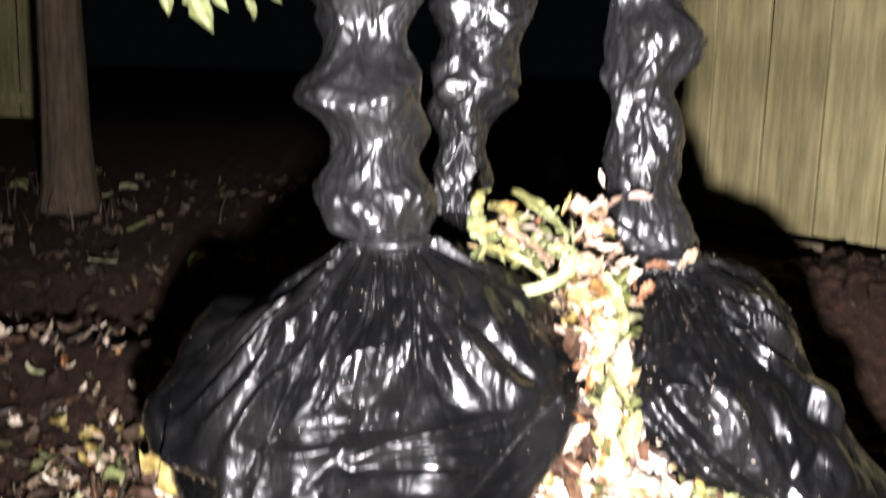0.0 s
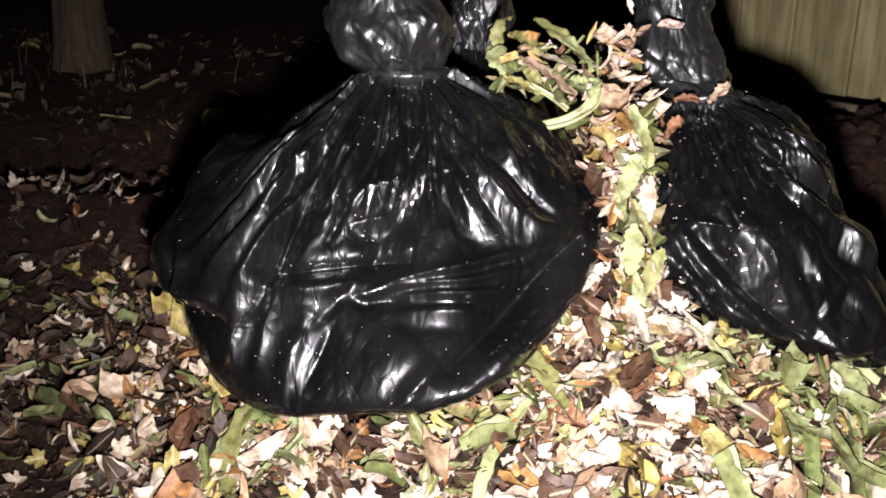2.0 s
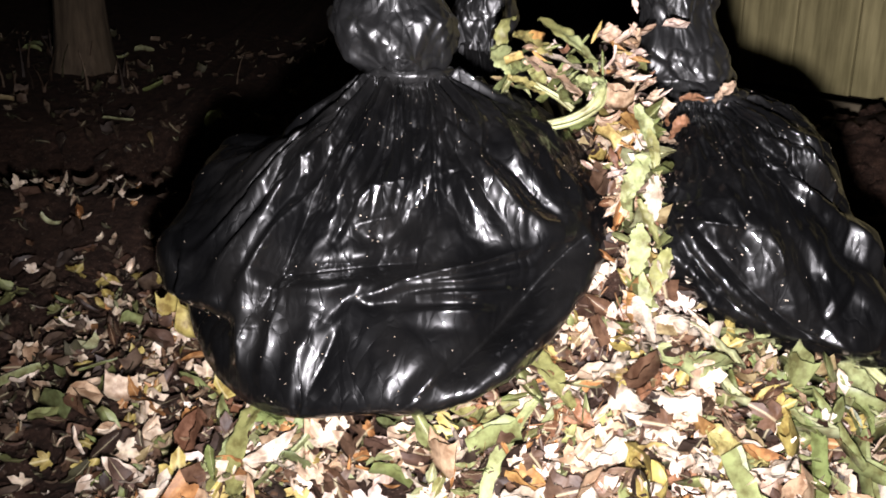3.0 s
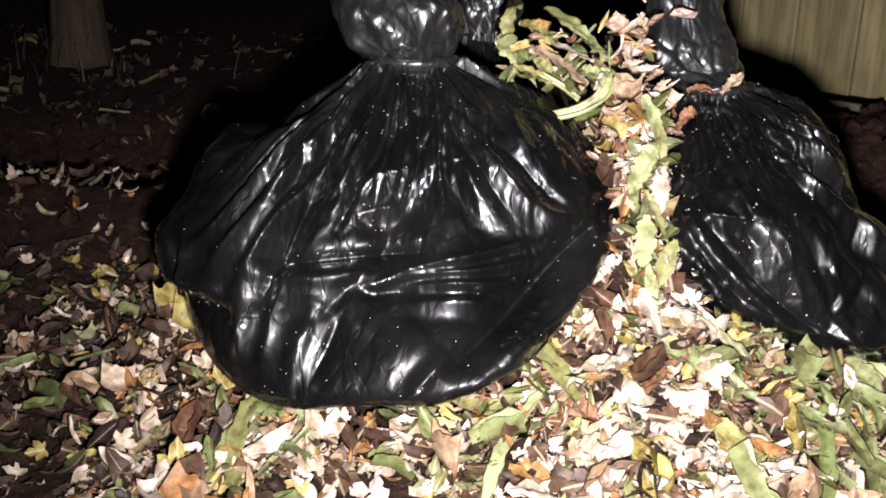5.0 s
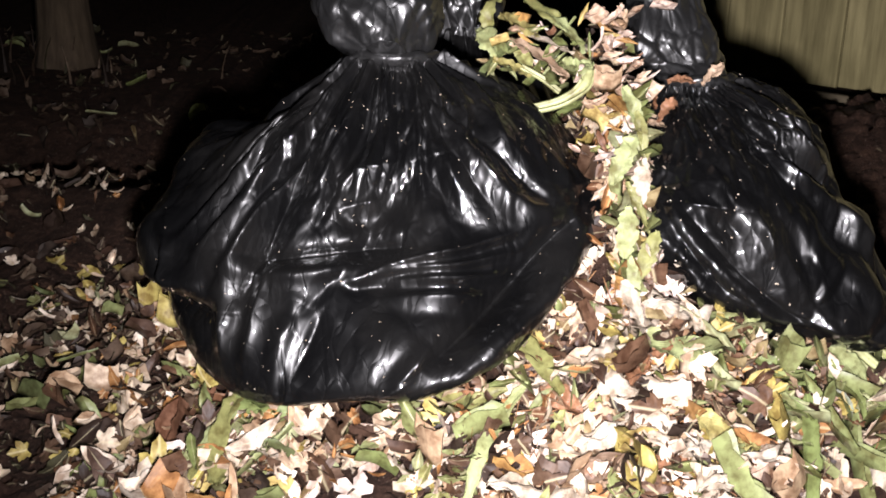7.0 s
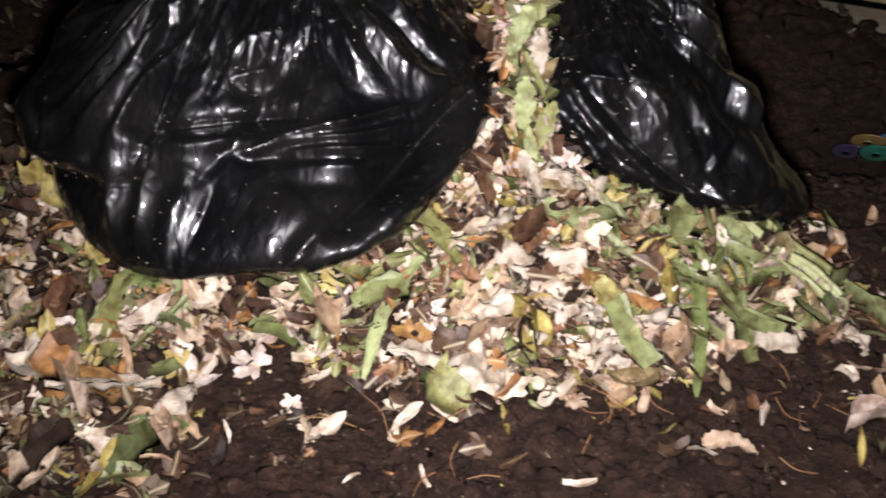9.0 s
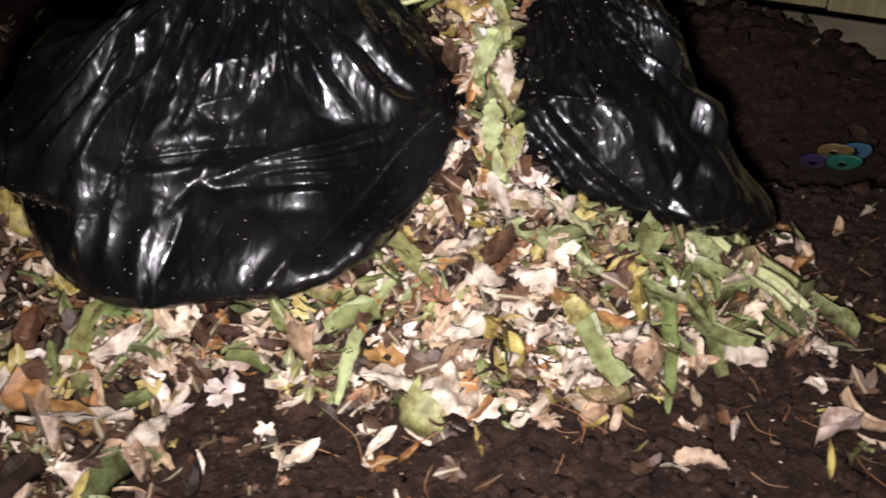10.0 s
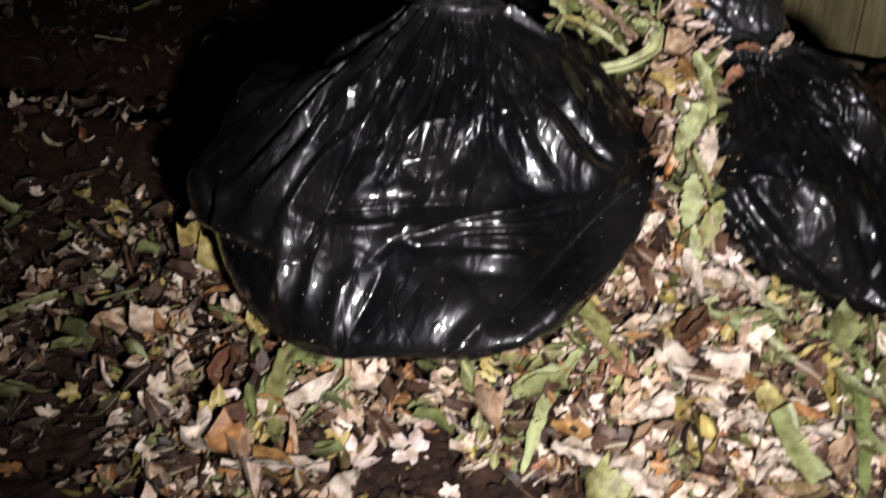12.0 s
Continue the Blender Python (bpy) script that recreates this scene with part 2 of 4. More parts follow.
def build_fence(name, start, way, count, label):
    turn = math.atan2(way.y, way.x)
    root = base(name, (start.x, start.y, 0.1), label, "fence", kind="structure")
    root.rotation_euler = (0, 0, turn)
    me = board_mesh(0.252, 1.75, 0.019)
    me.materials.append(FENCE_WOOD)
    rail = board_mesh(count * 0.26 / math.ceil(count * 0.26 / 2.4) - 0.004, 0.09, 0.04)
    rail.materials.append(FENCE_WOOD)
    for i in range(count):
        ob = new("fence_board", me)
        ob.parent = root
        ob.location = (0.26 * (i + 0.5), random.uniform(-0.003, 0.003), 0.205 + random.uniform(-0.004, 0.004))
        ob.rotation_euler = (0, radians(random.uniform(-0.3, 0.3)), 0)
    length = count * 0.26
    spans = math.ceil(length / 2.4)
    reach = length / spans
    for j in range(spans):
        km = board_mesh(reach - 0.008, 0.17, 0.036)
        km.materials.append(KICK_WOOD)
        ob = new("kickboard", km)
        ob.parent = root
        ob.location = (reach * (j + 0.5), 0, 0.012)
        for z in (0.45, 1.55):
            r = new("fence_rail", rail)
            r.parent = root
            r.location = (reach * (j + 0.5), -0.032, z)
    return root


fence_start = F_A - F_DIR * 2.6
build_fence("fence_side", fence_start, F_DIR, 14, "weathered grey-brown wooden board fence with a low kickboard")
build_fence("fence_back", Vector((-6.6, 7.6, 0)), Vector((1, 0, 0)), 15, "dim wooden board fence behind the tree")


# ---- tree ----
def build_tree():
    x0, y0 = -1.555, 4.45
    z0 = float(land(np.array(x0), np.array(y0)))
    root = base("tree", (x0, y0, z0), "greyish bark tree trunk standing in leaf litter", "tree")
    rows, cols = 90, 64
    verts = []
    for i in range(rows):
        h = i / (rows - 1) * 3.2
        r = 0.098 + 0.055 * math.exp(-h / 0.16) - 0.008 * h
        for j in range(cols):
            a = 2 * math.pi * j / cols
            ca, sa = math.cos(a), math.sin(a)
            flare = 1 + 0.25 * math.exp(-h / 0.15) * noise.noise((ca * 1.6, sa * 1.6, 3.3))
            ridge = 0.007 * noise.fractal((ca * 5, sa * 5, h * 1.6), 0.8, 2.0, 3) + 0.004 * abs(noise.noise((ca * 9, sa * 9, h * 3)))
            rr = r * flare + ridge
            verts.append((x0 + rr * ca - 0.02 * h, y0 + rr * sa, z0 - 0.05 + h))
    mesh_object("trunk", verts, grid_faces(rows, cols, True), BARK, root, (x0, y0, z0))
    # one low limb reaching towards the stems, and its hanging leaves
    pts = [(x0 - 0.02, y0, z0 + 2.0), (x0 + 0.35, y0 - 0.7, z0 + 1.75), (x0 + 0.75, y0 - 1.5, z0 + 1.45), (-0.58, 2.25, 1.18)]
    mesh_object("limb", *tube(pts, [0.04, 0.028, 0.014, 0.004]), BARK, root, pts[0])
    return root


def tube(points, radii, sides=10, steps=8):
    """A round stick along a smooth line through the points."""
    pts = [Vector(p) for p in points]
    line, rad = [], []
    for i in range(len(pts) - 1):
        a, b, c, d = pts[max(i - 1, 0)], pts[i], pts[i + 1], pts[min(i + 2, len(pts) - 1)]
        for k in range(steps if i < len(pts) - 2 else steps + 1):
            f = k / steps
            line.append(0.5 * (2 * b + (c - a) * f + (2 * a - 5 * b + 4 * c - d) * f * f + (3 * b - a - 3 * c + d) * f ** 3))
            rad.append(radii[i] * (1 - f) + radii[i + 1] * f)
    verts = []
    for i, p in enumerate(line):
        way = (line[min(i + 1, len(line) - 1)] - line[max(i - 1, 0)]).normalized()
        side = way.cross(Vector((0.13, 0.31, 0.94))).normalized()
        up = side.cross(way)
        for j in range(sides):
            a = 2 * math.pi * j / sides
            verts.append(tuple(p + (side * math.cos(a) + up * math.sin(a)) * rad[i]))
    faces = grid_faces(len(line), sides, True)
    faces.append(tuple(range(sides - 1, -1, -1)))
    faces.append(tuple(range((len(line) - 1) * sides, len(line) * sides)))
    return verts, faces


tree = build_tree()


# ---- plants wrapped in black plastic ----
def creased(points, normals, creases):
    """Press folds into a skin: each is a line (x, z) to (x, z) seen from the front, with its width and depth."""
    out = points.copy()
    for ax, az, bx, bz, w, depth in creases:
        ab = np.array([bx - ax, bz - az])
        rel = points[..., (0, 2)] - np.array([ax, az])
        f = np.clip((rel @ ab) / (ab @ ab), 0, 1)
        d = np.linalg.norm(rel - f[..., None] * ab, axis=-1)
        side = np.sign(rel[..., 0] * ab[1] - rel[..., 1] * ab[0])
        taper = np.sin(np.pi * np.clip(f, 0.02, 0.98)) ** 0.6
        front = smoothstep(-0.2, 0.15, -normals[..., 1])
        dip = -np.exp(-d / w) + 0.55 * np.exp(-((d - 1.7 * w) / w) ** 2) * (side > 0)
        out += normals * (depth * dip * taper * front)[..., None]
    return out


def skin_normals(p):
    du = np.roll(p, -1, 1) - np.roll(p, 1, 1)
    dv = np.gradient(p, axis=0)
    n = np.cross(du, dv)
    n /= np.maximum(np.linalg.norm(n, axis=-1, keepdims=True), 1e-9)
    return n


def facets(p, n, seed, count, long, amp, lean=0.0, span=(2.0, 0.9)):
    """Crumple film into flat facets with straight sharp folds between them: long stretches them down the
    rows, lean slants them; span is the skin's way round and down, in metres."""
    rows, cols, _ = p.shape
    gen = np.random.default_rng(int(seed * 10))
    su, sv = gen.random(count), gen.random(count)
    u, v = np.arange(cols) / cols, np.linspace(0, 1, rows)
    slant = gen.normal(lean, 0.35, count)
    add = np.zeros((rows, cols))
    size2 = span[0] * span[1] / long / count
    force = np.full(rows, amp) if isinstance(amp, float) else amp
    for i in np.flatnonzero(force > 1e-5):
        dv = (v[i] - sv) * span[1]
        du = ((u[:, None] - su[None, :] + 0.5) % 1 - 0.5) * span[0] + slant * dv
        d2 = np.partition(du * du + (dv / long) ** 2, 1, axis=1)
        add[i] = np.minimum((d2[:, 1] - d2[:, 0]) / size2, 2.2)
    return p + n * ((add - 0.8) * force[:, None])[..., None]


def eased(p, times):
    """Take the last sharpness off a skin."""
    for _ in range(times):
        q = p.copy()
        q[1:-1] = 0.5 * p[1:-1] + 0.125 * (p[2:] + p[:-2] + np.roll(p, 1, 1)[1:-1] + np.roll(p, -1, 1)[1:-1])
        p = q
    return p


def sack(centre, neck, neck_r, belly_r, belly_z, rim_r, rim_z, floor_z, seed, creases, pouches=(), calm=0.6, rows=260, cols=640):
    """The skirt of a sack gathered at its neck: ten radii and heights round its axis, from the front towards +x."""
    phi = np.linspace(0, 2 * np.pi, cols, endpoint=False)
    sx, sy = np.sin(phi), -np.cos(phi)
    br, bz, rr, rz = (ringwise(v, phi) for v in (belly_r, belly_z, rim_r, rim_z))
    cx, cy = centre
    N = np.stack([neck[0] + neck_r * sx, neck[1] + neck_r * sy, np.full(cols, neck[2])], -1)
    B = np.stack([cx + br * sx, cy + br * sy, bz], -1)
    R = np.stack([cx + rr * sx, cy + rr * sy, rz], -1)
    S = 0.46 * N + 0.54 * B + np.stack([0 * sx, 0 * sx, 0.035 + 0.02 * sx], -1)
    U = np.stack([cx + 0.55 * rr * sx, cy + 0.55 * rr * sy, rz * 0.4 + floor_z * 0.6], -1)
    C = np.stack([np.full(cols, cx), np.full(cols, cy), np.full(cols, floor_z)], -1)
    stops = [2 * N - S, N, S, B, R, U, C, 2 * C - U]
    spans = [0.30, 0.28, 0.26, 0.10, 0.06]
    skin = []
    for k, share in enumerate(spans):
        a, b, c, d = stops[k], stops[k + 1], stops[k + 2], stops[k + 3]
        n = max(3, int(rows * share))
        for f in np.linspace(0, 1, n, endpoint=k == len(spans) - 1):
            skin.append(0.5 * (2 * b + (c - a) * f + (2 * a - 5 * b + 4 * c - d) * f * f + (3 * b - a - 3 * c + d) * f ** 3))
    p = np.array(skin)
    n = skin_normals(p)
    out = p - np.array([cx, cy, p[..., 2].mean()])
    n *= np.sign((n * out).sum(-1).mean())
    for px, py, pz, w, h in pouches:
        d2 = ((p - np.array([px, py, pz])) ** 2).sum(-1)
        p = p + n * (h * np.exp(-d2 / w ** 2))[..., None]
    # pleats that run down from the neck
    v = np.linspace(0, 1, len(p))[:, None]
    fade = np.exp(-v / 0.17) * smoothstep(0.0, 0.03, v)
    warp = np.array([[noise.noise((math.sin(a) * 2 + seed, math.cos(a) * 2, t * 3.0)) for a in phi] for t in v[:, 0]])
    pleat = np.zeros_like(warp)
    for waves, amp in ((6, 0.013), (11, 0.009), (23, 0.004)):
        s = np.sin(waves * phi[None, :] + 3.2 * warp + seed * waves)
        pleat += amp * (1 - 2 * np.abs(s) ** 0.7)
    p = p + n * (pleat * fade)[..., None]
    fold = np.array([[0.35 - abs(noise.noise((math.sin(a) * 3.2 + seed, math.cos(a) * 3.2, t * 2.2))) - 0.5 * abs(noise.noise((math.sin(a) * 7, math.cos(a) * 7 + seed, t * 3.4))) for a in phi] for t in v[:, 0]])
    p = p + n * (0.018 * fold * smoothstep(0.02, 0.2, v) * (1 - smoothstep(0.30, 0.58, v)))[..., None]
    p = creased(p, skin_normals(p) * np.sign((skin_normals(p) * out).sum(-1).mean()), creases)
    # crumpled film: long folds near the neck, broad and small facets below
    if rows > 150:
        vv = v[:, 0]
        open_part = smoothstep(0.02, 0.25, vv) * (1 - smoothstep(0.82, 0.92, vv))
        p = facets(p, n, seed, 34, 2.2, 0.012 * open_part, 0.2)
        p = facets(p, n, seed + 1, 150, 2.6, 0.0065 * open_part * (1 - calm * smoothstep(0.46, 0.6, vv)))
        p = facets(p, n, seed + 2, 520, 2.2, 0.0022 * (0.3 + 0.7 * open_part) * (1 - calm * smoothstep(0.46, 0.6, vv)))
        p = facets(p, n, seed + 3, 620, 8.0, 0.0014 * smoothstep(0.03, 0.10, vv) * (1 - smoothstep(0.26, 0.38, vv)), 0.1)
        p = eased(p, 1)
    return p


def sleeve(line, radii, seed, rows=280, cols=200):
    """A stem wrapped in plastic: places up its middle, and the radius at each, tied in at the narrow ones."""
    line, radii = np.asarray(line, float), np.asarray(radii, float)
    zs = np.linspace(line[0, 2], line[-1, 2], rows)
    def smooth(values):
        k = np.interp(zs, line[:, 2], np.arange(len(line)))
        i = np.clip(np.floor(k).astype(int), 0, len(line) - 2)
        f = k - i
        f = f * f * (3 - 2 * f)
        return values[i] * (1 - f) + values[i + 1] * f
    cx, cy, r = smooth(line[:, 0]), smooth(line[:, 1]), smooth(radii)
    phi = np.linspace(0, 2 * np.pi, cols, endpoint=False)
    p = np.zeros((rows, cols, 3))
    for i in range(rows):
        for j in range(cols):
            a = phi[j]
            lobe = 1 + 0.26 * noise.noise((math.sin(a) * 1.1 + seed, math.cos(a) * 1.1, zs[i] * 13))
            rr = r[i] * lobe
            p[i, j] = (cx[i] + rr * math.sin(a), cy[i] - rr * math.cos(a), zs[i] + 0.012 * noise.noise((math.sin(a) * 2, math.cos(a) * 2, seed + zs[i] * 6)))
    n = skin_normals(p)
    out = p - np.stack([cx, cy, zs], -1)[:, None, :]
    n *= np.sign((n * out).sum(-1).mean())
    p = facets(p, n, seed + 7, 46, 0.9, 0.011, 0.6, (0.6, 0.85))
    p = facets(p, n, seed + 8, 190, 1.7, 0.0068, -0.5, (0.6, 0.85))
    return eased(facets(p, n, seed + 9, 480, 2.0, 0.0027, 0.3, (0.6, 0.85)), 1)


def skin_object(name, p, mat, root, cap, label=""):
    rows, cols, _ = p.shape
    faces = grid_faces(rows, cols, True)
    if cap:
        faces.append(tuple(range((rows - 1) * cols, rows * cols)))
    return mesh_object(name, p.reshape(-1, 3), faces, mat, root, root.location, label=label)


def tie(root, at, r, seed):
    """A twisted band of the same plastic, drawn tight round the gathered neck."""
    verts, rows, cols = [], 72, 12
    for i in range(rows):
        a = 2 * math.pi * i / rows
        for j in range(cols):
            b = 2 * math.pi * j / cols + a * 3
            rr = r + (0.010 + 0.003 * math.sin(3 * b)) * math.cos(b)
            z = at[2] + 0.011 * math.sin(b) + 0.008 * noise.noise((math.sin(a) * 2 + seed, math.cos(a) * 2, 1))
            verts.append((at[0] + rr * math.sin(a), at[1] - rr * math.cos(a), z))
    faces = grid_faces(rows, cols, True)
    for j in range(cols):
        faces.append(((rows - 1) * cols + j, (rows - 1) * cols + (j + 1) % cols, (j + 1) % cols, j))
    return mesh_object("tie_band", verts, faces, WRAP, root, root.location)


def wrapped_plant(label, where, skirt, line, radii, seed, ties):
    root = base("wrapped_plant", where, label, "wrapped plant", "stems wrapped in black plastic")
    skin_object("skirt", skirt, PLASTIC, root, False, "slumped glossy black plastic skirt with gathered pleats")
    skin_object("sleeve", sleeve(line, radii, seed), WRAP, root, True, "glossy black plastic wound tight in bulging rolls")
    for at, r in ties:
        tie(root, at, r, seed)
    return root


LEFT_CREASES = [(-0.33, 0.334, -0.04, 0.346, 0.013, 0.022), (-0.04, 0.20, 0.215, 0.385, 0.026, 0.050),
                (-0.14, 0.303, 0.11, 0.372, 0.007, -0.015), (-0.14, 0.301, 0.12, 0.345, 0.006, -0.014), (-0.13, 0.298, 0.11, 0.318, 0.006, -0.014),
                (-0.10, 0.285, 0.07, 0.290, 0.009, -0.010), (-0.20, 0.52, -0.32, 0.26, 0.018, 0.032),
                (-0.11, 0.54, -0.20, 0.37, 0.018, 0.014), (0.02, 0.53, 0.17, 0.40, 0.014, 0.016), (-0.03, 0.53, 0.07, 0.40, 0.012, 0.010),
                (-0.275, 0.31, -0.30, 0.19, 0.011, -0.012), (-0.34, 0.27, -0.34, 0.18, 0.012, -0.010), (-0.18, 0.27, -0.23, 0.17, 0.020, 0.012),
                (-0.01, 0.25, -0.09, 0.16, 0.015, -0.012), (-0.36, 0.245, -0.49, 0.225, 0.020, 0.040),
                (-0.20, 0.55, -0.43, 0.33, 0.008, -0.022), (-0.20, 0.53, -0.39, 0.32, 0.008, -0.020), (-0.20, 0.50, -0.34, 0.31, 0.008, -0.020), (-0.45, 0.34, -0.42, 0.25, 0.012, -0.024),
                (-0.17, 0.44, -0.07, 0.465, 0.030, -0.020), (-0.16, 0.40, -0.10, 0.41, 0.015, -0.010)]
left_skirt = sack((-0.10, 1.70), (-0.09, 1.74, 0.605), 0.066,
                  [0.20, 0.25, 0.35, 0.38, 0.31, 0.27, 0.33, 0.36, 0.35, 0.28],
                  [0.32, 0.34, 0.38, 0.41, 0.40, 0.38, 0.40, 0.37, 0.33, 0.31],
                  [0.31, 0.33, 0.32, 0.30, 0.27, 0.25, 0.28, 0.33, 0.35, 0.34],
                  [0.165, 0.205, 0.27, 0.28, 0.22, 0.18, 0.16, 0.17, 0.17, 0.13], 0.12, 1.7, LEFT_CREASES,
                  [(-0.06, 1.41, 0.21, 0.09, 0.025), (-0.47, 1.66, 0.31, 0.07, 0.045), (-0.42, 1.84, 0.44, 0.08, 0.06)])
wrapped_plant("garden plant wrapped in shiny black plastic sheeting with a bulging skirt", (-0.09, 1.74, 0.10), left_skirt,
              [(-0.09, 1.75, 0.595), (-0.11, 1.755, 0.632), (-0.115, 1.76, 0.69), (-0.12, 1.77, 0.765), (-0.14, 1.78, 0.85), (-0.135, 1.79, 0.94),
               (-0.145, 1.80, 1.03), (-0.14, 1.81, 1.12), (-0.15, 1.82, 1.25), (-0.15, 1.83, 1.38), (-0.15, 1.83, 1.46)],
              [0.064, 0.098, 0.105, 0.084, 0.120, 0.084, 0.108, 0.080, 0.10, 0.08, 0.03], 2.3, [((-0.09, 1.745, 0.60), 0.066)])

RIGHT_CREASES = [(0.46, 0.50, 0.66, 0.42, 0.012, 0.012), (0.50, 0.52, 0.70, 0.37, 0.012, 0.012), (0.36, 0.40, 0.55, 0.22, 0.014, 0.014),
                 (0.40, 0.42, 0.46, 0.36, 0.016, 0.010), (0.55, 0.44, 0.78, 0.20, 0.022, 0.018), (0.34, 0.38, 0.44, 0.24, 0.012, 0.010),
                 (0.48, 0.22, 0.66, 0.18, 0.014, 0.012),
                 (0.47, 0.54, 0.62, 0.45, 0.008, -0.014), (0.47, 0.55, 0.66, 0.42, 0.008, -0.014), (0.47, 0.56, 0.64, 0.49, 0.008, -0.012),
                 (0.50, 0.49, 0.58, 0.43, 0.009, -0.013), (0.36, 0.41, 0.44, 0.40, 0.014, -0.014), (0.47, 0.40, 0.50, 0.33, 0.022, -0.018), (0.63, 0.40, 0.68, 0.33, 0.009, -0.012)]
right_skirt = sack((0.51, 1.80), (0.43, 1.83, 0.565), 0.064,
                   [0.25, 0.22, 0.16, 0.145, 0.18, 0.24, 0.24, 0.24, 0.265, 0.29],
                   [0.38, 0.40, 0.43, 0.44, 0.42, 0.38, 0.36, 0.38, 0.40, 0.40],
                   [0.30, 0.32, 0.325, 0.25, 0.25, 0.26, 0.25, 0.24, 0.27, 0.31],
                   [0.235, 0.19, 0.145, 0.13, 0.13, 0.14, 0.16, 0.22, 0.32, 0.30], 0.13, 5.1, RIGHT_CREASES,
                   [(0.78, 1.68, 0.15, 0.08, 0.03)], calm=-0.3)
wrapped_plant("garden plant wrapped in black plastic with a draped skirt over leaves", (0.45, 1.83, 0.12), right_skirt,
              [(0.43, 1.83, 0.56), (0.40, 1.835, 0.592), (0.385, 1.84, 0.64), (0.375, 1.845, 0.70), (0.37, 1.85, 0.78), (0.36, 1.85, 0.86),
               (0.37, 1.86, 0.95), (0.365, 1.86, 1.03), (0.36, 1.87, 1.15), (0.36, 1.88, 1.28), (0.36, 1.88, 1.38)],
              [0.060, 0.084, 0.088, 0.064, 0.080, 0.066, 0.090, 0.07, 0.085, 0.07, 0.03], 8.6, [((0.43, 1.835, 0.563), 0.066)])

back_skirt = sack((0.10, 2.22), (0.05, 2.16, 0.62), 0.06, [0.20] * 10, [0.40] * 10, [0.26] * 10, [0.18] * 10, 0.12, 3.9, [], rows=90, cols=160)
wrapped_plant("slim stem wrapped in crinkled black plastic behind the leaf pile", (0.05, 2.16, 0.12), back_skirt,
              [(0.05, 2.14, 0.60), (0.045, 2.14, 0.68), (0.05, 2.14, 0.76), (0.065, 2.15, 0.85), (0.085, 2.15, 0.94), (0.10, 2.15, 1.04), (0.10, 2.15, 1.2), (0.10, 2.15, 1.3)],
              [0.055, 0.066, 0.06, 0.095, 0.10, 0.12, 0.12, 0.03], 4.4, [])


# ---- leaves ----
def oval_leaf(length, width, cup, arch, fold, seed, nu=7, nv=5):
    """A leaf along +x, cupped across, arched along, folded at the rib."""
    verts, uvs = [], []
    for i in range(nu):
        u = i / (nu - 1)
        w0 = width * max(math.sin(math.pi * u ** 0.8), 0.04) ** 0.85
        for j in range(nv):
            v = 2 * j / (nv - 1) - 1
            w = w0 * (1 + 0.55 * noise.noise((u * 6.3, seed, v * 3.0)))
            z = cup * width * v * v * (1 + 0.6 * noise.noise((u * 3, seed, v))) + arch * length * (u - 0.5) ** 2 + fold * width * abs(v)
            z += 0.16 * width * noise.noise((u * 4 + seed, v * 2, 4))
            verts.append((length * (u - 0.5), 0.5 * w * v * (1 - 0.25 * abs(cup)), z))
            uvs.append((u, 0.5 + 0.5 * v))
    return verts, grid_faces(nu, nv), uvs


def maple_leaf(size, cup, seed):
    """A five-lobed leaf with pointed, toothed lobes and deep notches, crisped a little."""
    outline = []
    for k in range(5):
        a = radians(-112 + 56 * k) + 0.12 * noise.noise((seed, k * 1.7, 2))
        tip = size * (0.52, 0.80, 1.0, 0.80, 0.52)[k] * (1 + 0.2 * noise.noise((seed, k * 2.3, 5)))
        outline += [(a - radians(20), tip * 0.70), (a - radians(10), tip * 0.80), (a, tip * 0.94), (a + radians(10), tip * 0.78), (a + radians(20), tip * 0.72), (a + radians(28), size * 0.42)]
    outline[-1] = (radians(180), size * 0.08)
    verts, uvs = [(0, 0, 0)], [(0.4, 0.5)]
    curl = noise.noise((seed, 8.1, 1))
    for ring in (0.5, 1.0):
        for a, r in outline:
            x, y = r * ring * math.cos(a), r * ring * math.sin(a)
            z = 0.7 * cup * (r * ring) ** 2 / size + 0.26 * size * ring * noise.noise((x / size * 3.0 + seed, y / size * 3.0, seed))
            z += 0.35 * abs(cup) * size * (abs(y) / size) ** 1.5 + curl * x * abs(x) / size
            verts.append((x, y, z))
            uvs.append((0.4 + 0.6 * x / size, 0.5 + 0.5 * y / size))
    n = len(outline)
    faces = [(0, 1 + i, 1 + (i + 1) % n) for i in range(n)]
    faces += [(1 + i, 1 + n + i, 1 + n + (i + 1) % n, 1 + (i + 1) % n) for i in range(n)]
    return verts, faces, uvs


rng = random.Random(11)
DRY_SHAPES = [oval_leaf(rng.uniform(0.06, 0.11), rng.uniform(0.014, 0.040), rng.uniform(-0.5, 0.9), rng.uniform(-0.8, 1.0), rng.uniform(0, 0.7), k * 3.1, 9, 5) for k in range(18)]
DRY_SHAPES += [maple_leaf(rng.uniform(0.035, 0.058), rng.uniform(-0.7, 0.9), k * 2.3) for k in range(22)]
GREEN_SHAPES = [oval_leaf(rng.uniform(0.06, 0.11), rng.uniform(0.018, 0.036), rng.uniform(-0.3, 1.0), rng.uniform(-1.2, 1.0), rng.uniform(0, 0.7), 50 + k * 3.7) for k in range(8)]
GREEN_SHAPES += [oval_leaf(rng.uniform(0.11, 0.18), rng.uniform(0.016, 0.03), rng.uniform(0, 0.9), rng.uniform(-1.0, 0.5), rng.uniform(0.2, 0.9), 90 + k * 2.9, 9, 4) for k in range(8)]


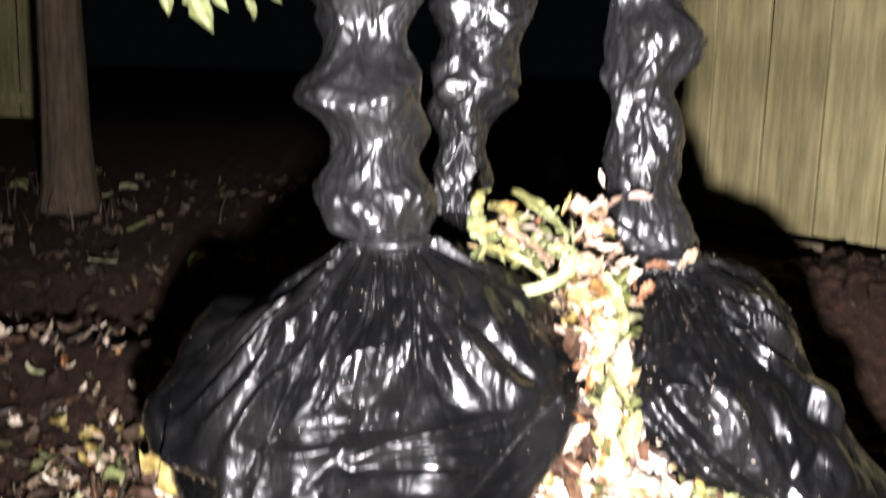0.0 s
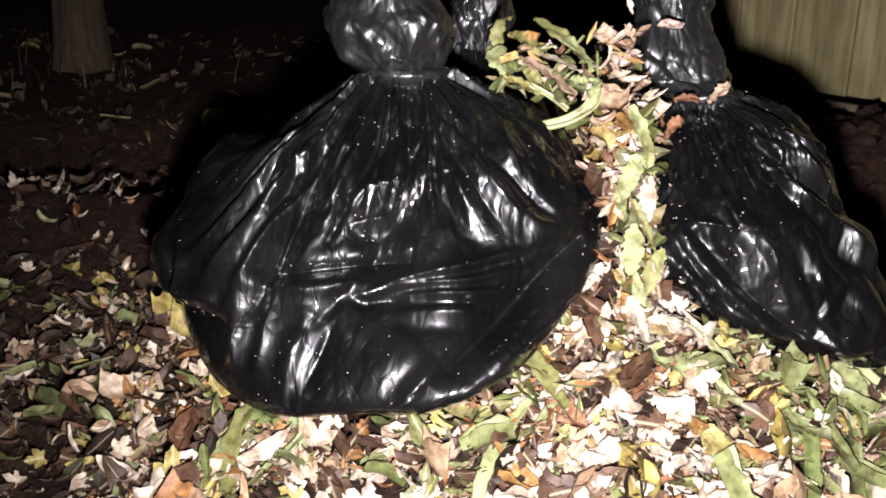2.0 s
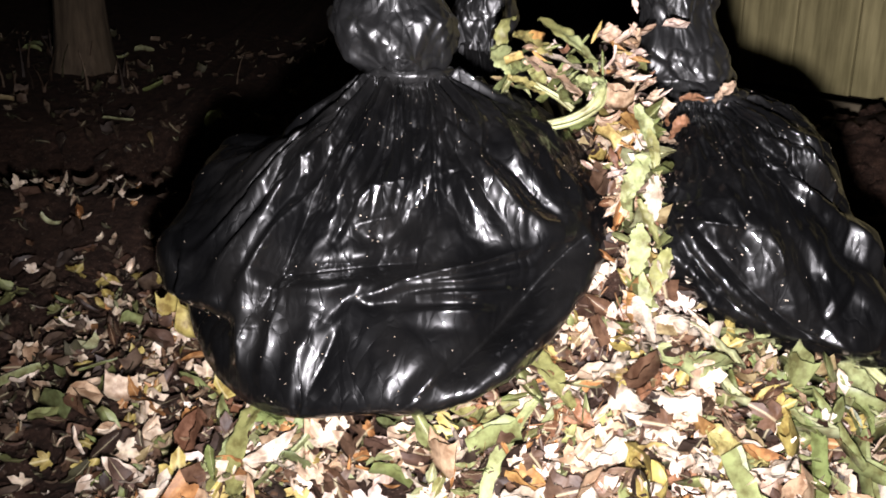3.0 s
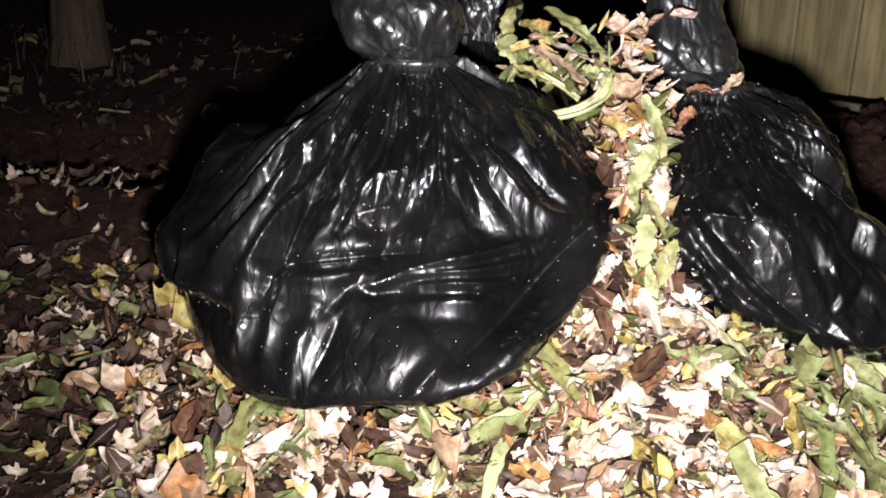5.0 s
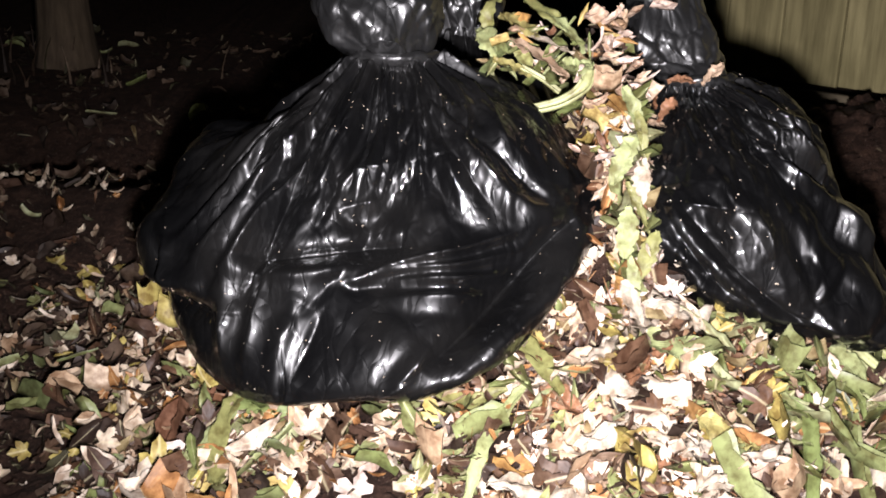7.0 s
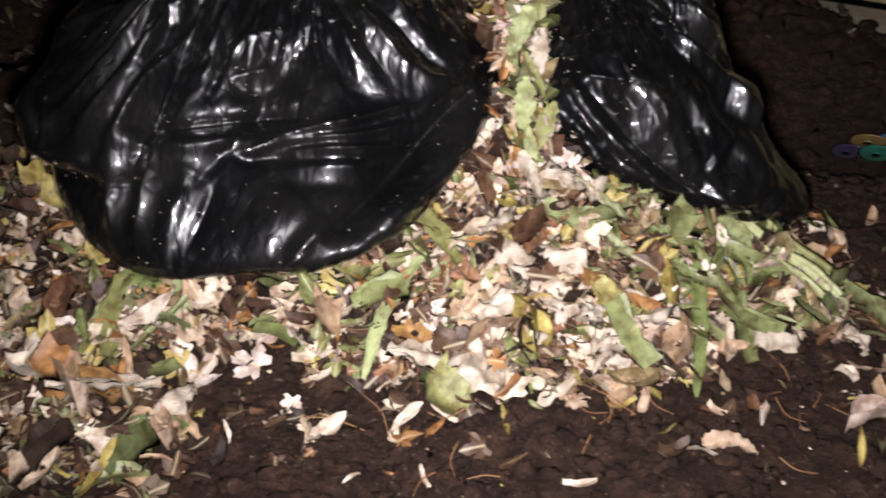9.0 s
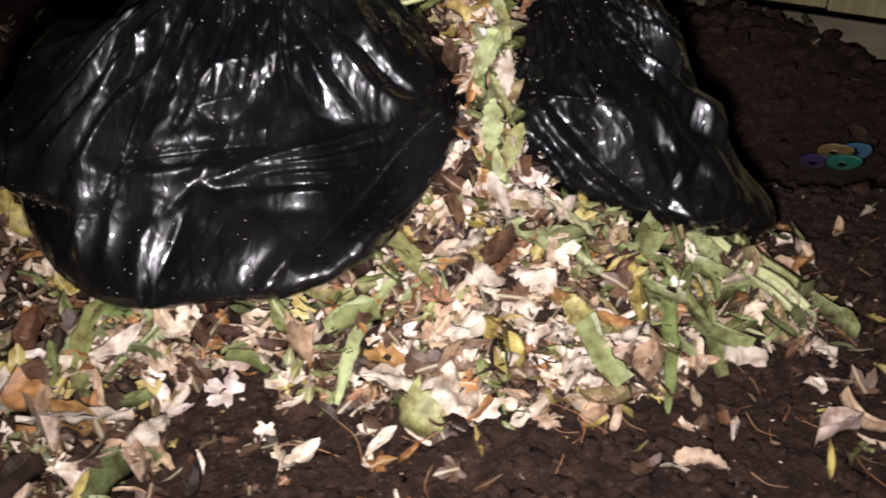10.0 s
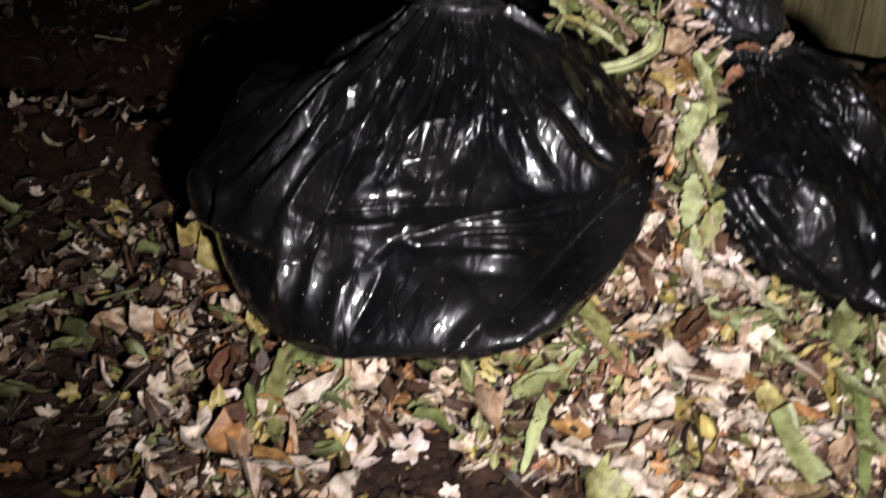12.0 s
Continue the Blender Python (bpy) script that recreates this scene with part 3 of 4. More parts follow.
def slope_normal(x, y):
    e = 0.01
    hx = float(land(np.array(x + e), np.array(y)) - land(np.array(x - e), np.array(y))) / (2 * e)
    hy = float(land(np.array(x), np.array(y + e)) - land(np.array(x), np.array(y - e))) / (2 * e)
    return Vector((-hx, -hy, 1)).normalized()


def in_skirt(x, y):
    if (x - 1.36) ** 2 + (y - 2.38) ** 2 < 0.02:
        return True
    return ((x + 0.11) / 0.33) ** 2 + ((y - 1.73) / 0.285) ** 2 < 1 or ((x - 0.55) / 0.25) ** 2 + ((y - 1.80) / 0.24) ** 2 < 1


def cover(x, y):
    """How thickly leaves lie: 0 bare soil to 1."""
    foot = 1.225 + min(0.18 if x > 0.24 else 0.13, 0.19 * (abs(x - 0.24) / 0.40) ** 2) + 0.05 * noise.noise((x * 6, y * 6, 3))
    heap = float(smoothstep(foot - 0.04, foot + 0.05, np.array(y))) * math.exp(-((x - 0.20) / 0.62) ** 8 - ((y - 1.55) / 0.40) ** 8)
    left = 0.85 * float(smoothstep(-0.14, -0.28, np.array(x)))
    left *= 1 - 0.75 * float(smoothstep(1.65, 2.5, np.array(y)))
    right = 0.05 + 0.05 * float(smoothstep(1.5, 2.4, np.array(y)))
    patch = 0.42 + 1.5 * noise.noise((x * 4, y * 4, 7))
    return max(heap, left * (0.15 + 0.85 * min(1, max(0, patch))), right)


def lie(x, y, lift, steep):
    n = slope_normal(x, y)
    tilt = Vector((rng.gauss(0, steep), rng.gauss(0, steep), 1)).normalized()
    up = (n + tilt - Vector((0, 0, 1))).normalized()
    turn = up.to_track_quat("Z", "Y").to_matrix().to_4x4() @ Matrix.Rotation(rng.uniform(0, 6.283), 4, "Z")
    return Matrix.Translation((x, y, ground_z(x, y) + lift)) @ turn


def scatter(count, region, dry, green, share, lift, steep, name, label, mats=(DRY_STUFF, GREEN_STUFF), sizes=(0.38, 0.95)):
    """Uncounted leaves, joined: all of them stuff."""
    verts, faces, uvs, slots = [], [], [], []
    made = 0
    while made < count:
        x, y = region()
        if in_skirt(x, y) or rng.random() > cover(x, y):
            continue
        is_green = rng.random() < share(x, y)
        v, f, u = rng.choice(green if is_green else dry)
        m = lie(x, y, rng.uniform(0.0, lift * cover(x, y) + 0.006) + 0.006, steep) @ Matrix.Scale(rng.uniform(*sizes), 4)
        k = len(verts)
        verts += [tuple(m @ Vector(p)) for p in v]
        faces += [tuple(i + k for i in one) for one in f]
        uvs += u
        slots += [1 if is_green else 0] * len(f)
        made += 1
    ob = mesh_object(name, verts, faces, list(mats), uvs=uvs, slots=slots)
    return tagged(ob, label, "leaves", kind="stuff")


def green_share(x, y):
    far_side = math.exp(-((x - 0.62) / 0.17) ** 4 - ((y - 1.50) / 0.16) ** 4)
    under = math.exp(-((x + 0.10) / 0.27) ** 4 - ((y - 1.46) / 0.12) ** 4)
    return 0.40 * far_side + 0.09 * under + 0.04


scatter(1750, lambda: (rng.uniform(-0.55, 0.95), rng.uniform(1.10, 2.05)), DRY_SHAPES, GREEN_SHAPES, green_share, 0.075, 0.58,
        "leaf_heap", "heap of pale dry and green leaves between black plastic skirts", sizes=(0.35, 0.98))
scatter(1550, lambda: (rng.uniform(-1.7, -0.12), rng.uniform(0.75, 2.75)), DRY_SHAPES, GREEN_SHAPES, lambda x, y: 0.05, 0.05, 0.6,
        "leaf_litter", "brown and tan dry leaf litter on soil", (DRY_STUFF, GREEN_STUFF), (0.3, 0.85))
scatter(950, lambda: (rng.uniform(-0.45, 0.85), rng.uniform(1.12, 1.75)), DRY_SHAPES, GREEN_SHAPES, lambda x, y: 0.05, 0.06, 0.8,
        "leaf_shreds", "torn russet and tan leaf shreds among the larger leaves", (MIXED_STUFF, GREEN_STUFF), (0.18, 0.5))
# dark-coloured layer that stands in for shade between the pale leaves
scatter(1500, lambda: (rng.uniform(-1.6, -0.15), rng.uniform(0.85, 2.7)), DRY_SHAPES, GREEN_SHAPES, lambda x, y: 0.02, 0.02, 0.7,
        "leaf_litter", "leaves under the pale leaf litter, coloured dark to stand in for shade", (DIM_STUFF, GREEN_STUFF), (0.25, 0.7))
# far leaves: the torch's falloff is put into their dark colour
scatter(800, lambda: (rng.uniform(-3.2, -0.4), rng.uniform(2.7, 5.2)), DRY_SHAPES, GREEN_SHAPES, lambda x, y: 0.03, 0.015, 0.22,
        "leaf_litter", "leaf litter round the tree, coloured dark where the torch fades", (DIM_STUFF, GREEN_STUFF))
scatter(330, lambda: (rng.uniform(-0.3, 1.6), rng.uniform(0.7, 2.3)), DRY_SHAPES, GREEN_SHAPES, lambda x, y: 0.10, 0.012, 0.35,
        "leaf_litter", "few dry leaves strewn over bare dark soil", sizes=(0.3, 0.78))
# mound leaves in the tones darkened for weak light
scatter(60, lambda: (rng.uniform(0.85, 2.3), rng.uniform(2.3, 3.5)), DRY_SHAPES, GREEN_SHAPES, lambda x, y: 0.05, 0.01, 0.35,
        "leaf_litter", "brown leaves coloured dim on the dark soil mound by the fence", (DIM_STUFF, GREEN_STUFF), (0.3, 0.8))


# ---- the large leaves, straps and stalks of the pile, one by one ----
pile = base("leaf_pile", (0.25, 1.5, 0.0), "pile of large pale, tan and green leaves and stalks", "leaf pile")


def lift_to(points, floor=0.004):
    """Raise a line of places so that none lies under the soil."""
    return [Vector((x, y, max(z, ground_z(x, y) + floor + 0.008 + 0.066 * cover(x, y)))) for x, y, z in points]


def smooth_line(points, count):
    pts = [Vector(p) for p in points]
    out = []
    for k in range(count):
        s = k / (count - 1) * (len(pts) - 1)
        i = min(int(s), len(pts) - 2)
        f = s - i
        a, b, c, d = pts[max(i - 1, 0)], pts[i], pts[i + 1], pts[min(i + 2, len(pts) - 1)]
        out.append(0.5 * (2 * b + (c - a) * f + (2 * a - 5 * b + 4 * c - d) * f * f + (3 * b - a - 3 * c + d) * f ** 3))
    return out


def strap(points, width, mat, fold=0.4, turn=0.0, blunt=0.35, seed=0.0, name="leaf", label=""):
    """A long leaf along a line: ribbed, folded at its middle, ragged at its edges; turn: degrees of twist."""
    n, nv = 26, 7
    line = smooth_line(points, n)
    verts, uvs = [], []
    for i, p in enumerate(line):
        u = i / (n - 1)
        way = (line[min(i + 1, n - 1)] - line[max(i - 1, 0)]).normalized()
        side = way.cross(Vector((0, -0.35, 1))).normalized()
        up = side.cross(way)
        a = radians(turn) * (u - 0.3)
        side, up = side * math.cos(a) + up * math.sin(a), up * math.cos(a) - side * math.sin(a)
        w = width * max(math.sin(math.pi * (0.06 + 0.90 * u)), 0.05) ** (blunt + 0.25) * (1 + 0.30 * noise.noise((u * 11, seed, 2)))
        for j in range(nv):
            v = (2 * j / (nv - 1) - 1)
            v *= 1 + 0.45 * abs(v) * noise.noise((u * 13, seed, v * 2 + 6))
            h = 0.6 * fold * width * 0.5 * abs(v) ** 1.3 + 0.22 * width * noise.noise((u * 7 + seed, v * 2.5, 1)) + 0.03 * width * math.cos(v * 9)
            verts.append(tuple(p + side * (0.5 * w * v) + up * h))
            uvs.append((u, 0.5 + 0.5 * v))
    at = Vector(points[0])
    return mesh_object(name, verts, grid_faces(n, nv), mat, pile, at, uvs=uvs, label=label)


def stalk(points, width, mat, seed=0.0, label=""):
    """A thick leaf stalk, open like a gutter, with walls of some millimetres and cut ends."""
    n, k = 22, 9
    line = smooth_line(points, n)
    verts = []
    for i, p in enumerate(line):
        way = (line[min(i + 1, n - 1)] - line[max(i - 1, 0)]).normalized()
        side = way.cross(Vector((0.2, -0.5, 1))).normalized()
        up = side.cross(way)
        r0 = width * 0.5 * (1 + 0.10 * noise.noise((i * 0.3, seed, 2)))
        ring = [(a, r0) for a in np.linspace(radians(-200), radians(20), k)] + [(a, r0 * 0.66) for a in np.linspace(radians(20), radians(-200), k)]
        for a, r in ring:
            r *= 1 + 0.02 * math.sin(a * 5 + seed)
            verts.append(tuple(p + side * (r * math.cos(a)) + up * (r * math.sin(a) * 0.8 + width * 0.2)))
    m = 2 * k
    faces = grid_faces(n, m, True) + [tuple(range(m)), tuple(range((n - 1) * m, n * m))]
    at = Vector(points[0])
    return mesh_object("stalk", verts, faces, mat, pile, at, uvs=[(i // m / n, 0.25) for i in range(len(verts))], label=label)


def crinkled_leaf(at, turn, length, width, mat, seed, label=""):
    """A dry lobed leaf, crisped and curled in on itself."""
    nu, nv = 15, 11
    verts, uvs = [], []
    tilt = pose(*at, 22 * math.sin(seed * 3.1), 22 * math.cos(seed * 1.9), math.degrees(turn))
    for i in range(nu):
        u = i / (nu - 1)
        w = width * max(math.sin(math.pi * (0.03 + 0.94 * u)), 0.05) ** 0.75 * (0.72 + 0.42 * abs(math.sin(3.6 * math.pi * u + seed)))
        for j in range(nv):
            v = 2 * j / (nv - 1) - 1
            q = Vector((u * 2.6 + seed, v * 1.9, seed))
            z = width * (0.34 * noise.noise(q) + 0.30 * (0.4 - abs(noise.noise(q * 2.1))) + 0.30 * v * v * math.sin(seed * 5) - 0.16 * abs(v))
            bent = Vector((length * (u - 0.5), 0.5 * w * v * (1 - 0.2 * v * v), z + 0.25 * length * (u - 0.5) ** 2 * math.sin(seed * 7)))
            verts.append(tuple(tilt @ bent))
            uvs.append((u, 0.5 + 0.5 * v))
    return mesh_object("leaf", verts, grid_faces(nu, nv), mat, pile, at, uvs=uvs, label=label)


def plain_leaf(name, colour, ribs=True):
    m, t, b = material(name, colour, 0.45, 0.4)
    c = ramp(t, noise_node(t, 38, 6, 0.65), [(0.34, tuple(v * w for v, w in zip(colour, (0.42, 0.36, 0.30)))), (0.58, colour)])
    t.links.new(c, b.inputs["Base Color"])
    uv = t.nodes.new("ShaderNodeUVMap")
    mp = node(t, "ShaderNodeMapping", Scale=(1.0, 9.0, 1.0))
    wave = node(t, "ShaderNodeTexWave", Scale=1.0, Distortion=0.6)
    wave.bands_direction = "Y"
    t.links.new(uv.outputs[0], mp.inputs[0])
    t.links.new(mp.outputs[0], wave.inputs["Vector"])
    bump(t, b, wave.outputs["Fac"], 0.35, 0.0015)
    bump(t, b, noise_node(t, 90, 3), 0.3, 0.002)
    return m


OLIVE, PALE_GREEN = plain_leaf("olive_leaf", (0.27, 0.27, 0.10)), plain_leaf("pale_green_leaf", (0.37, 0.41, 0.19))
DEEP_GREEN, CREAM = plain_leaf("green_blade", (0.19, 0.23, 0.08)), plain_leaf("cream_leaf", (0.56, 0.475, 0.375))
TAN, YELLOW = plain_leaf("tan_leaf", (0.50, 0.36, 0.25)), plain_leaf("yellow_leaf", (0.42, 0.37, 0.14))
RUSSET = plain_leaf("russet_leaf", (0.33, 0.165, 0.09))
STALK = plain_leaf("green_stalk", (0.40, 0.42, 0.20))

# straps hanging by the edge of the skirt
strap(lift_to([(-0.300, 1.50, 0.125), (-0.325, 1.40, 0.105), (-0.318, 1.32, 0.06), (-0.312, 1.285, 0.02)]), 0.028, OLIVE, 0.5, 25, 0.3, 1.0)
strap(lift_to([(-0.315, 1.46, 0.10), (-0.345, 1.38, 0.07), (-0.385, 1.31, 0.03)]), 0.024, PALE_GREEN, 0.3, -20, 0.35, 2.0)
strap(lift_to([(-0.318, 1.45, 0.09), (-0.338, 1.37, 0.05), (-0.352, 1.30, 0.02)]), 0.018, OLIVE, 0.3, 10, 0.4, 2.6)
strap(lift_to([(-0.272, 1.53, 0.13), (-0.268, 1.47, 0.115), (-0.262, 1.42, 0.07)]), 0.10, DEEP_GREEN, 0.25, 10, 0.6, 3.0)
strap(lift_to([(-0.30, 1.51, 0.10), (-0.303, 1.505, 0.135), (-0.305, 1.50, 0.155)]), 0.018, PALE_GREEN, 0.3, 0, 0.8, 3.5)
strap(lift_to([(0.095, 1.55, 0.19), (0.130, 1.48, 0.16), (0.165, 1.41, 0.115)]), 0.034, OLIVE, 0.4, 20, 0.3, 4.0)
strap(lift_to([(0.120, 1.44, 0.13), (0.075, 1.39, 0.10), (0.045, 1.33, 0.06), (0.022, 1.285, 0.03)]), 0.022, PALE_GREEN, 0.5, 30, 0.4, 5.0)
strap(lift_to([(-0.02, 1.46, 0.14), (0.03, 1.42, 0.12), (0.09, 1.43, 0.13)]), 0.030, OLIVE, 0.4, 0, 0.5, 5.5)
# blades on the far side of the pile
strap(lift_to([(0.540, 1.44, 0.14), (0.530, 1.39, 0.11), (0.510, 1.32, 0.075), (0.487, 1.245, 0.02)]), 0.026, DEEP_GREEN, 0.6, 20, 0.5, 6.0)
strap(lift_to([(0.60, 1.58, 0.19), (0.625, 1.53, 0.16), (0.645, 1.45, 0.10)]), 0.050, PALE_GREEN, 0.35, 15, 0.5, 7.0)
strap(lift_to([(0.45, 1.50, 0.17), (0.50, 1.47, 0.16), (0.56, 1.47, 0.15)]), 0.045, DEEP_GREEN, 0.5, -15, 0.6, 8.0)
strap(lift_to([(0.28, 1.47, 0.20), (0.345, 1.46, 0.205), (0.415, 1.475, 0.19)]), 0.060, PALE_GREEN, 0.2, 10, 0.6, 9.0)
strap(lift_to([(0.43, 1.40, 0.12), (0.49, 1.42, 0.14), (0.54, 1.40, 0.12)]), 0.035, DEEP_GREEN, 0.5, 30, 0.6, 9.7)
strap(lift_to([(0.355, 1.37, 0.10), (0.395, 1.345, 0.09), (0.435, 1.33, 0.07)]), 0.056, YELLOW, 0.2, 40, 0.7, 10.0)
strap(lift_to([(0.69, 1.60, 0.16), (0.78, 1.66, 0.14), (0.88, 1.70, 0.10)]), 0.03, PALE_GREEN, 0.5, 30, 0.5, 10.5)
# cut stalks
stalk(lift_to([(0.660, 1.63, 0.165), (0.735, 1.55, 0.12), (0.800, 1.475, 0.055)], 0.016), 0.044, OLIVE, 1.0, "green gutter-shaped cut leaf stalk")
stalk(lift_to([(0.635, 1.60, 0.16), (0.705, 1.52, 0.11), (0.772, 1.452, 0.045)], 0.010), 0.030, STALK, 2.0, "green gutter-shaped cut leaf stalk")
stalk(lift_to([(0.690, 1.50, 0.10), (0.730, 1.455, 0.07), (0.765, 1.418, 0.035)], 0.010), 0.042, STALK, 3.0, "green gutter-shaped cut leaf stalk")
# an upright sprout
for k, (dx, dz) in enumerate(((-0.006, 0.075), (0.022, 0.055), (-0.03, 0.03))):
    strap([(0.470, 1.53, 0.20), (0.470 + dx * 0.4, 1.525, 0.20 + dz * 0.6), (0.470 + dx, 1.52, 0.20 + dz)], 0.020, PALE_GREEN, 0.4, 10, 0.8, 11.0 + k)
# pale leaves down the middle and at the foot
for k, (x, y, z, dx, dy, w) in enumerate(((0.355, 1.51, 0.235, 0.075, 0.005, 0.050), (0.112, 1.285, 0.050, -0.10, -0.045, 0.040), (0.180, 1.255, 0.045, 0.03, -0.07, 0.062),
                                          (0.192, 1.345, 0.085, 0.07, 0.0, 0.052), (0.310, 1.345, 0.085, 0.07, -0.03, 0.046), (0.642, 1.365, 0.06, 0.03, -0.07, 0.042),
                                          (0.790, 1.375, 0.05, 0.012, -0.035, 0.034), (0.435, 1.325, 0.08, 0.07, 0.02, 0.040), (0.25, 1.43, 0.15, 0.03, -0.07, 0.040),
                                          (0.285, 1.48, 0.20, -0.03, -0.07, 0.042), (0.23, 1.46, 0.16, -0.05, -0.05, 0.036), (0.31, 1.41, 0.13, 0.06, -0.03, 0.036),
                                          (-0.305, 1.215, 0.04, 0.10, 0.02, 0.040), (-0.235, 1.225, 0.04, 0.05, 0.06, 0.036), (0.25, 1.30, 0.06, 0.07, -0.02, 0.034),
                                          (0.365, 1.275, 0.05, 0.05, 0.03, 0.036), (0.30, 1.55, 0.27, 0.01, -0.06, 0.045))):
    ln = 1.35 * math.hypot(dx, dy)
    x, y, z = lift_to([(x, y, z)], 0.006)[0]
    crinkled_leaf((x, y, z), math.atan2(dy, dx), ln, 1.45 * w, CREAM, 20.0 + 1.7 * k, "pale cream dry leaf")
for k in range(34):
    x, y = rng.gauss(0.27, 0.15), rng.uniform(1.22, 1.52)
    if in_skirt(x, y) or cover(x, y) < 0.6:
        continue
    x, y, z = lift_to([(x, y, 0)], -0.02)[0]
    crinkled_leaf((x, y, z), rng.uniform(0, 6.28), rng.uniform(0.05, 0.085), rng.uniform(0.03, 0.055), (CREAM, RUSSET, TAN, CREAM, RUSSET, TAN)[k % 6], 120.0 + 2.3 * k)
strap(lift_to([(0.455, 1.13, 0.02), (0.485, 1.115, 0.03), (0.515, 1.10, 0.02)]), 0.035, TAN, 0.8, 40, 0.7, 40.0)
# green pieces hanging down the gap between the skirts
for k in range(9):
    f = k / 8
    x, y, z = 0.285 + 0.016 * math.sin(k * 2.3), 1.625 - 0.14 * f, 0.535 - 0.27 * f
    lean = 0.018 * math.sin(k * 1.7 + 1)
    strap([(x - lean, y + 0.012, z + 0.036), (x, y - 0.006, z), (x + lean, y - 0.012, z - 0.040)], (0.028, 0.020, 0.032)[k % 3],
          (PALE_GREEN, OLIVE, PALE_GREEN, CREAM, OLIVE)[k % 5], 0.5, 40 * math.sin(k * 3.3), 0.6, 140.0 + k)
# green and tan remains on the top of the pile
strap([(0.066, 1.755, 0.625), (0.062, 1.75, 0.660), (0.070, 1.755, 0.688), (0.086, 1.765, 0.690)], 0.026, OLIVE, 0.3, 60, 0.3, 41.0)
strap([(0.080, 1.735, 0.668), (0.110, 1.725, 0.660), (0.148, 1.725, 0.632)], 0.046, YELLOW, 0.25, 10, 0.5, 42.0)
strap([(0.045, 1.725, 0.645), (0.065, 1.715, 0.632), (0.085, 1.715, 0.605)], 0.056, PALE_GREEN, 0.25, -20, 0.6, 43.0)
strap([(0.120, 1.745, 0.690), (0.165, 1.735, 0.668), (0.205, 1.73, 0.625)], 0.036, OLIVE, 0.4, 20, 0.4, 44.0)
strap([(0.150, 1.735, 0.672), (0.190, 1.72, 0.650), (0.218, 1.715, 0.612)], 0.026, PALE_GREEN, 0.4, 10, 0.4, 45.0)
strap([(0.095, 1.71, 0.632), (0.140, 1.70, 0.612), (0.190, 1.69, 0.575)], 0.034, TAN, 0.3, 15, 0.4, 46.0)
strap([(0.115, 1.72, 0.645), (0.155, 1.71, 0.630), (0.200, 1.705, 0.612)], 0.024, CREAM, 0.4, 25, 0.4, 47.0)
strap([(0.070, 1.70, 0.600), (0.100, 1.69, 0.592), (0.130, 1.69, 0.575)], 0.030, YELLOW, 0.5, 25, 0.6, 47.5)
stalk([(0.128, 1.690, 0.520), (0.180, 1.685, 0.535), (0.215, 1.685, 0.560), (0.225, 1.70, 0.590)], 0.022, STALK, 4.0, "short bent pale green stalk")
strap([(0.230, 1.70, 0.600), (0.205, 1.695, 0.590), (0.180, 1.70, 0.600)], 0.045, PALE_GREEN, 0.3, 10, 0.6, 48.0)
stalk([(0.115, 1.70, 0.590), (0.150, 1.695, 0.572), (0.178, 1.69, 0.552)], 0.013, STALK, 5.0, "short pale green stalk")
# red-brown leaves at the neck of the draped skirt
for k, (x, z) in enumerate(((0.375, 0.57), (0.43, 0.582), (0.335, 0.545), (0.355, 0.525), (0.345, 0.495), (0.385, 0.52))):
    a = 1.3 * math.sin(k * 2.4)
    y = 1.695 + 0.014 * (k % 3)
    strap([(x - 0.022 * math.cos(a), y, z - 0.022 * math.sin(a)), (x, y - 0.008, z + 0.006), (x + 0.022 * math.cos(a), y, z + 0.022 * math.sin(a))], 0.026, (RUSSET, TAN, RUSSET)[k % 3], 0.6, 25 * math.sin(k * 2), 0.75, 90.0 + k)

# the top layer of smaller leaves, each its own piece
shared = []
for k, (v, f, u) in enumerate(DRY_SHAPES + GREEN_SHAPES):
    me = bpy.data.meshes.new("leaf")
    me.from_pydata(v, [], f)
    me.materials.append(DRY_OWN if k < len(DRY_SHAPES) else GREEN_OWN)
    layer = me.uv_layers.new(name="UVMap")
    loops = np.empty(len(me.loops), dtype=np.int32)
    me.loops.foreach_get("vertex_index", loops)
    layer.data.foreach_set("uv", np.asarray(u, dtype=np.float32)[loops].ravel())
    me.polygons.foreach_set("use_smooth", [True] * len(f))
    shared.append(me)
for k in range(64):
    # crumpled dry leaves heaped on the crown and down into the gap
    f = k / 63
    x, y, z = 0.262 + rng.gauss(0, 0.022), 1.735 - 0.10 * f + rng.gauss(0, 0.008), 0.70 - 0.24 * f + rng.gauss(0, 0.012)
    ob = new("leaf", rng.choice(shared[:18]))
    ob.parent = pile
    ob.matrix_basis = Matrix.Translation(Vector((x, y, z)) - pile.location) @ pose(0, 0, 0, 60 + rng.gauss(0, 25), rng.gauss(0, 30), rng.gauss(0, 50)) @ Matrix.Scale(rng.uniform(0.35, 0.62), 4)
for k in range(44):
    # green scraps among them
    x, y, z = rng.uniform(0.06, 0.23), 1.725 + rng.gauss(0, 0.015), rng.uniform(0.575, 0.665)
    ob = new("leaf", rng.choice(shared[len(DRY_SHAPES):] if k % 3 else shared[:18]))
    ob.parent = pile
    ob.matrix_basis = Matrix.Translation(Vector((x, y, z - 0.25 * abs(x - 0.13))) - pile.location) @ pose(0, 0, 0, 50 + rng.gauss(0, 25), rng.gauss(0, 30), -25 + rng.gauss(0, 40)) @ Matrix.Scale(rng.uniform(0.30, 0.55), 4)
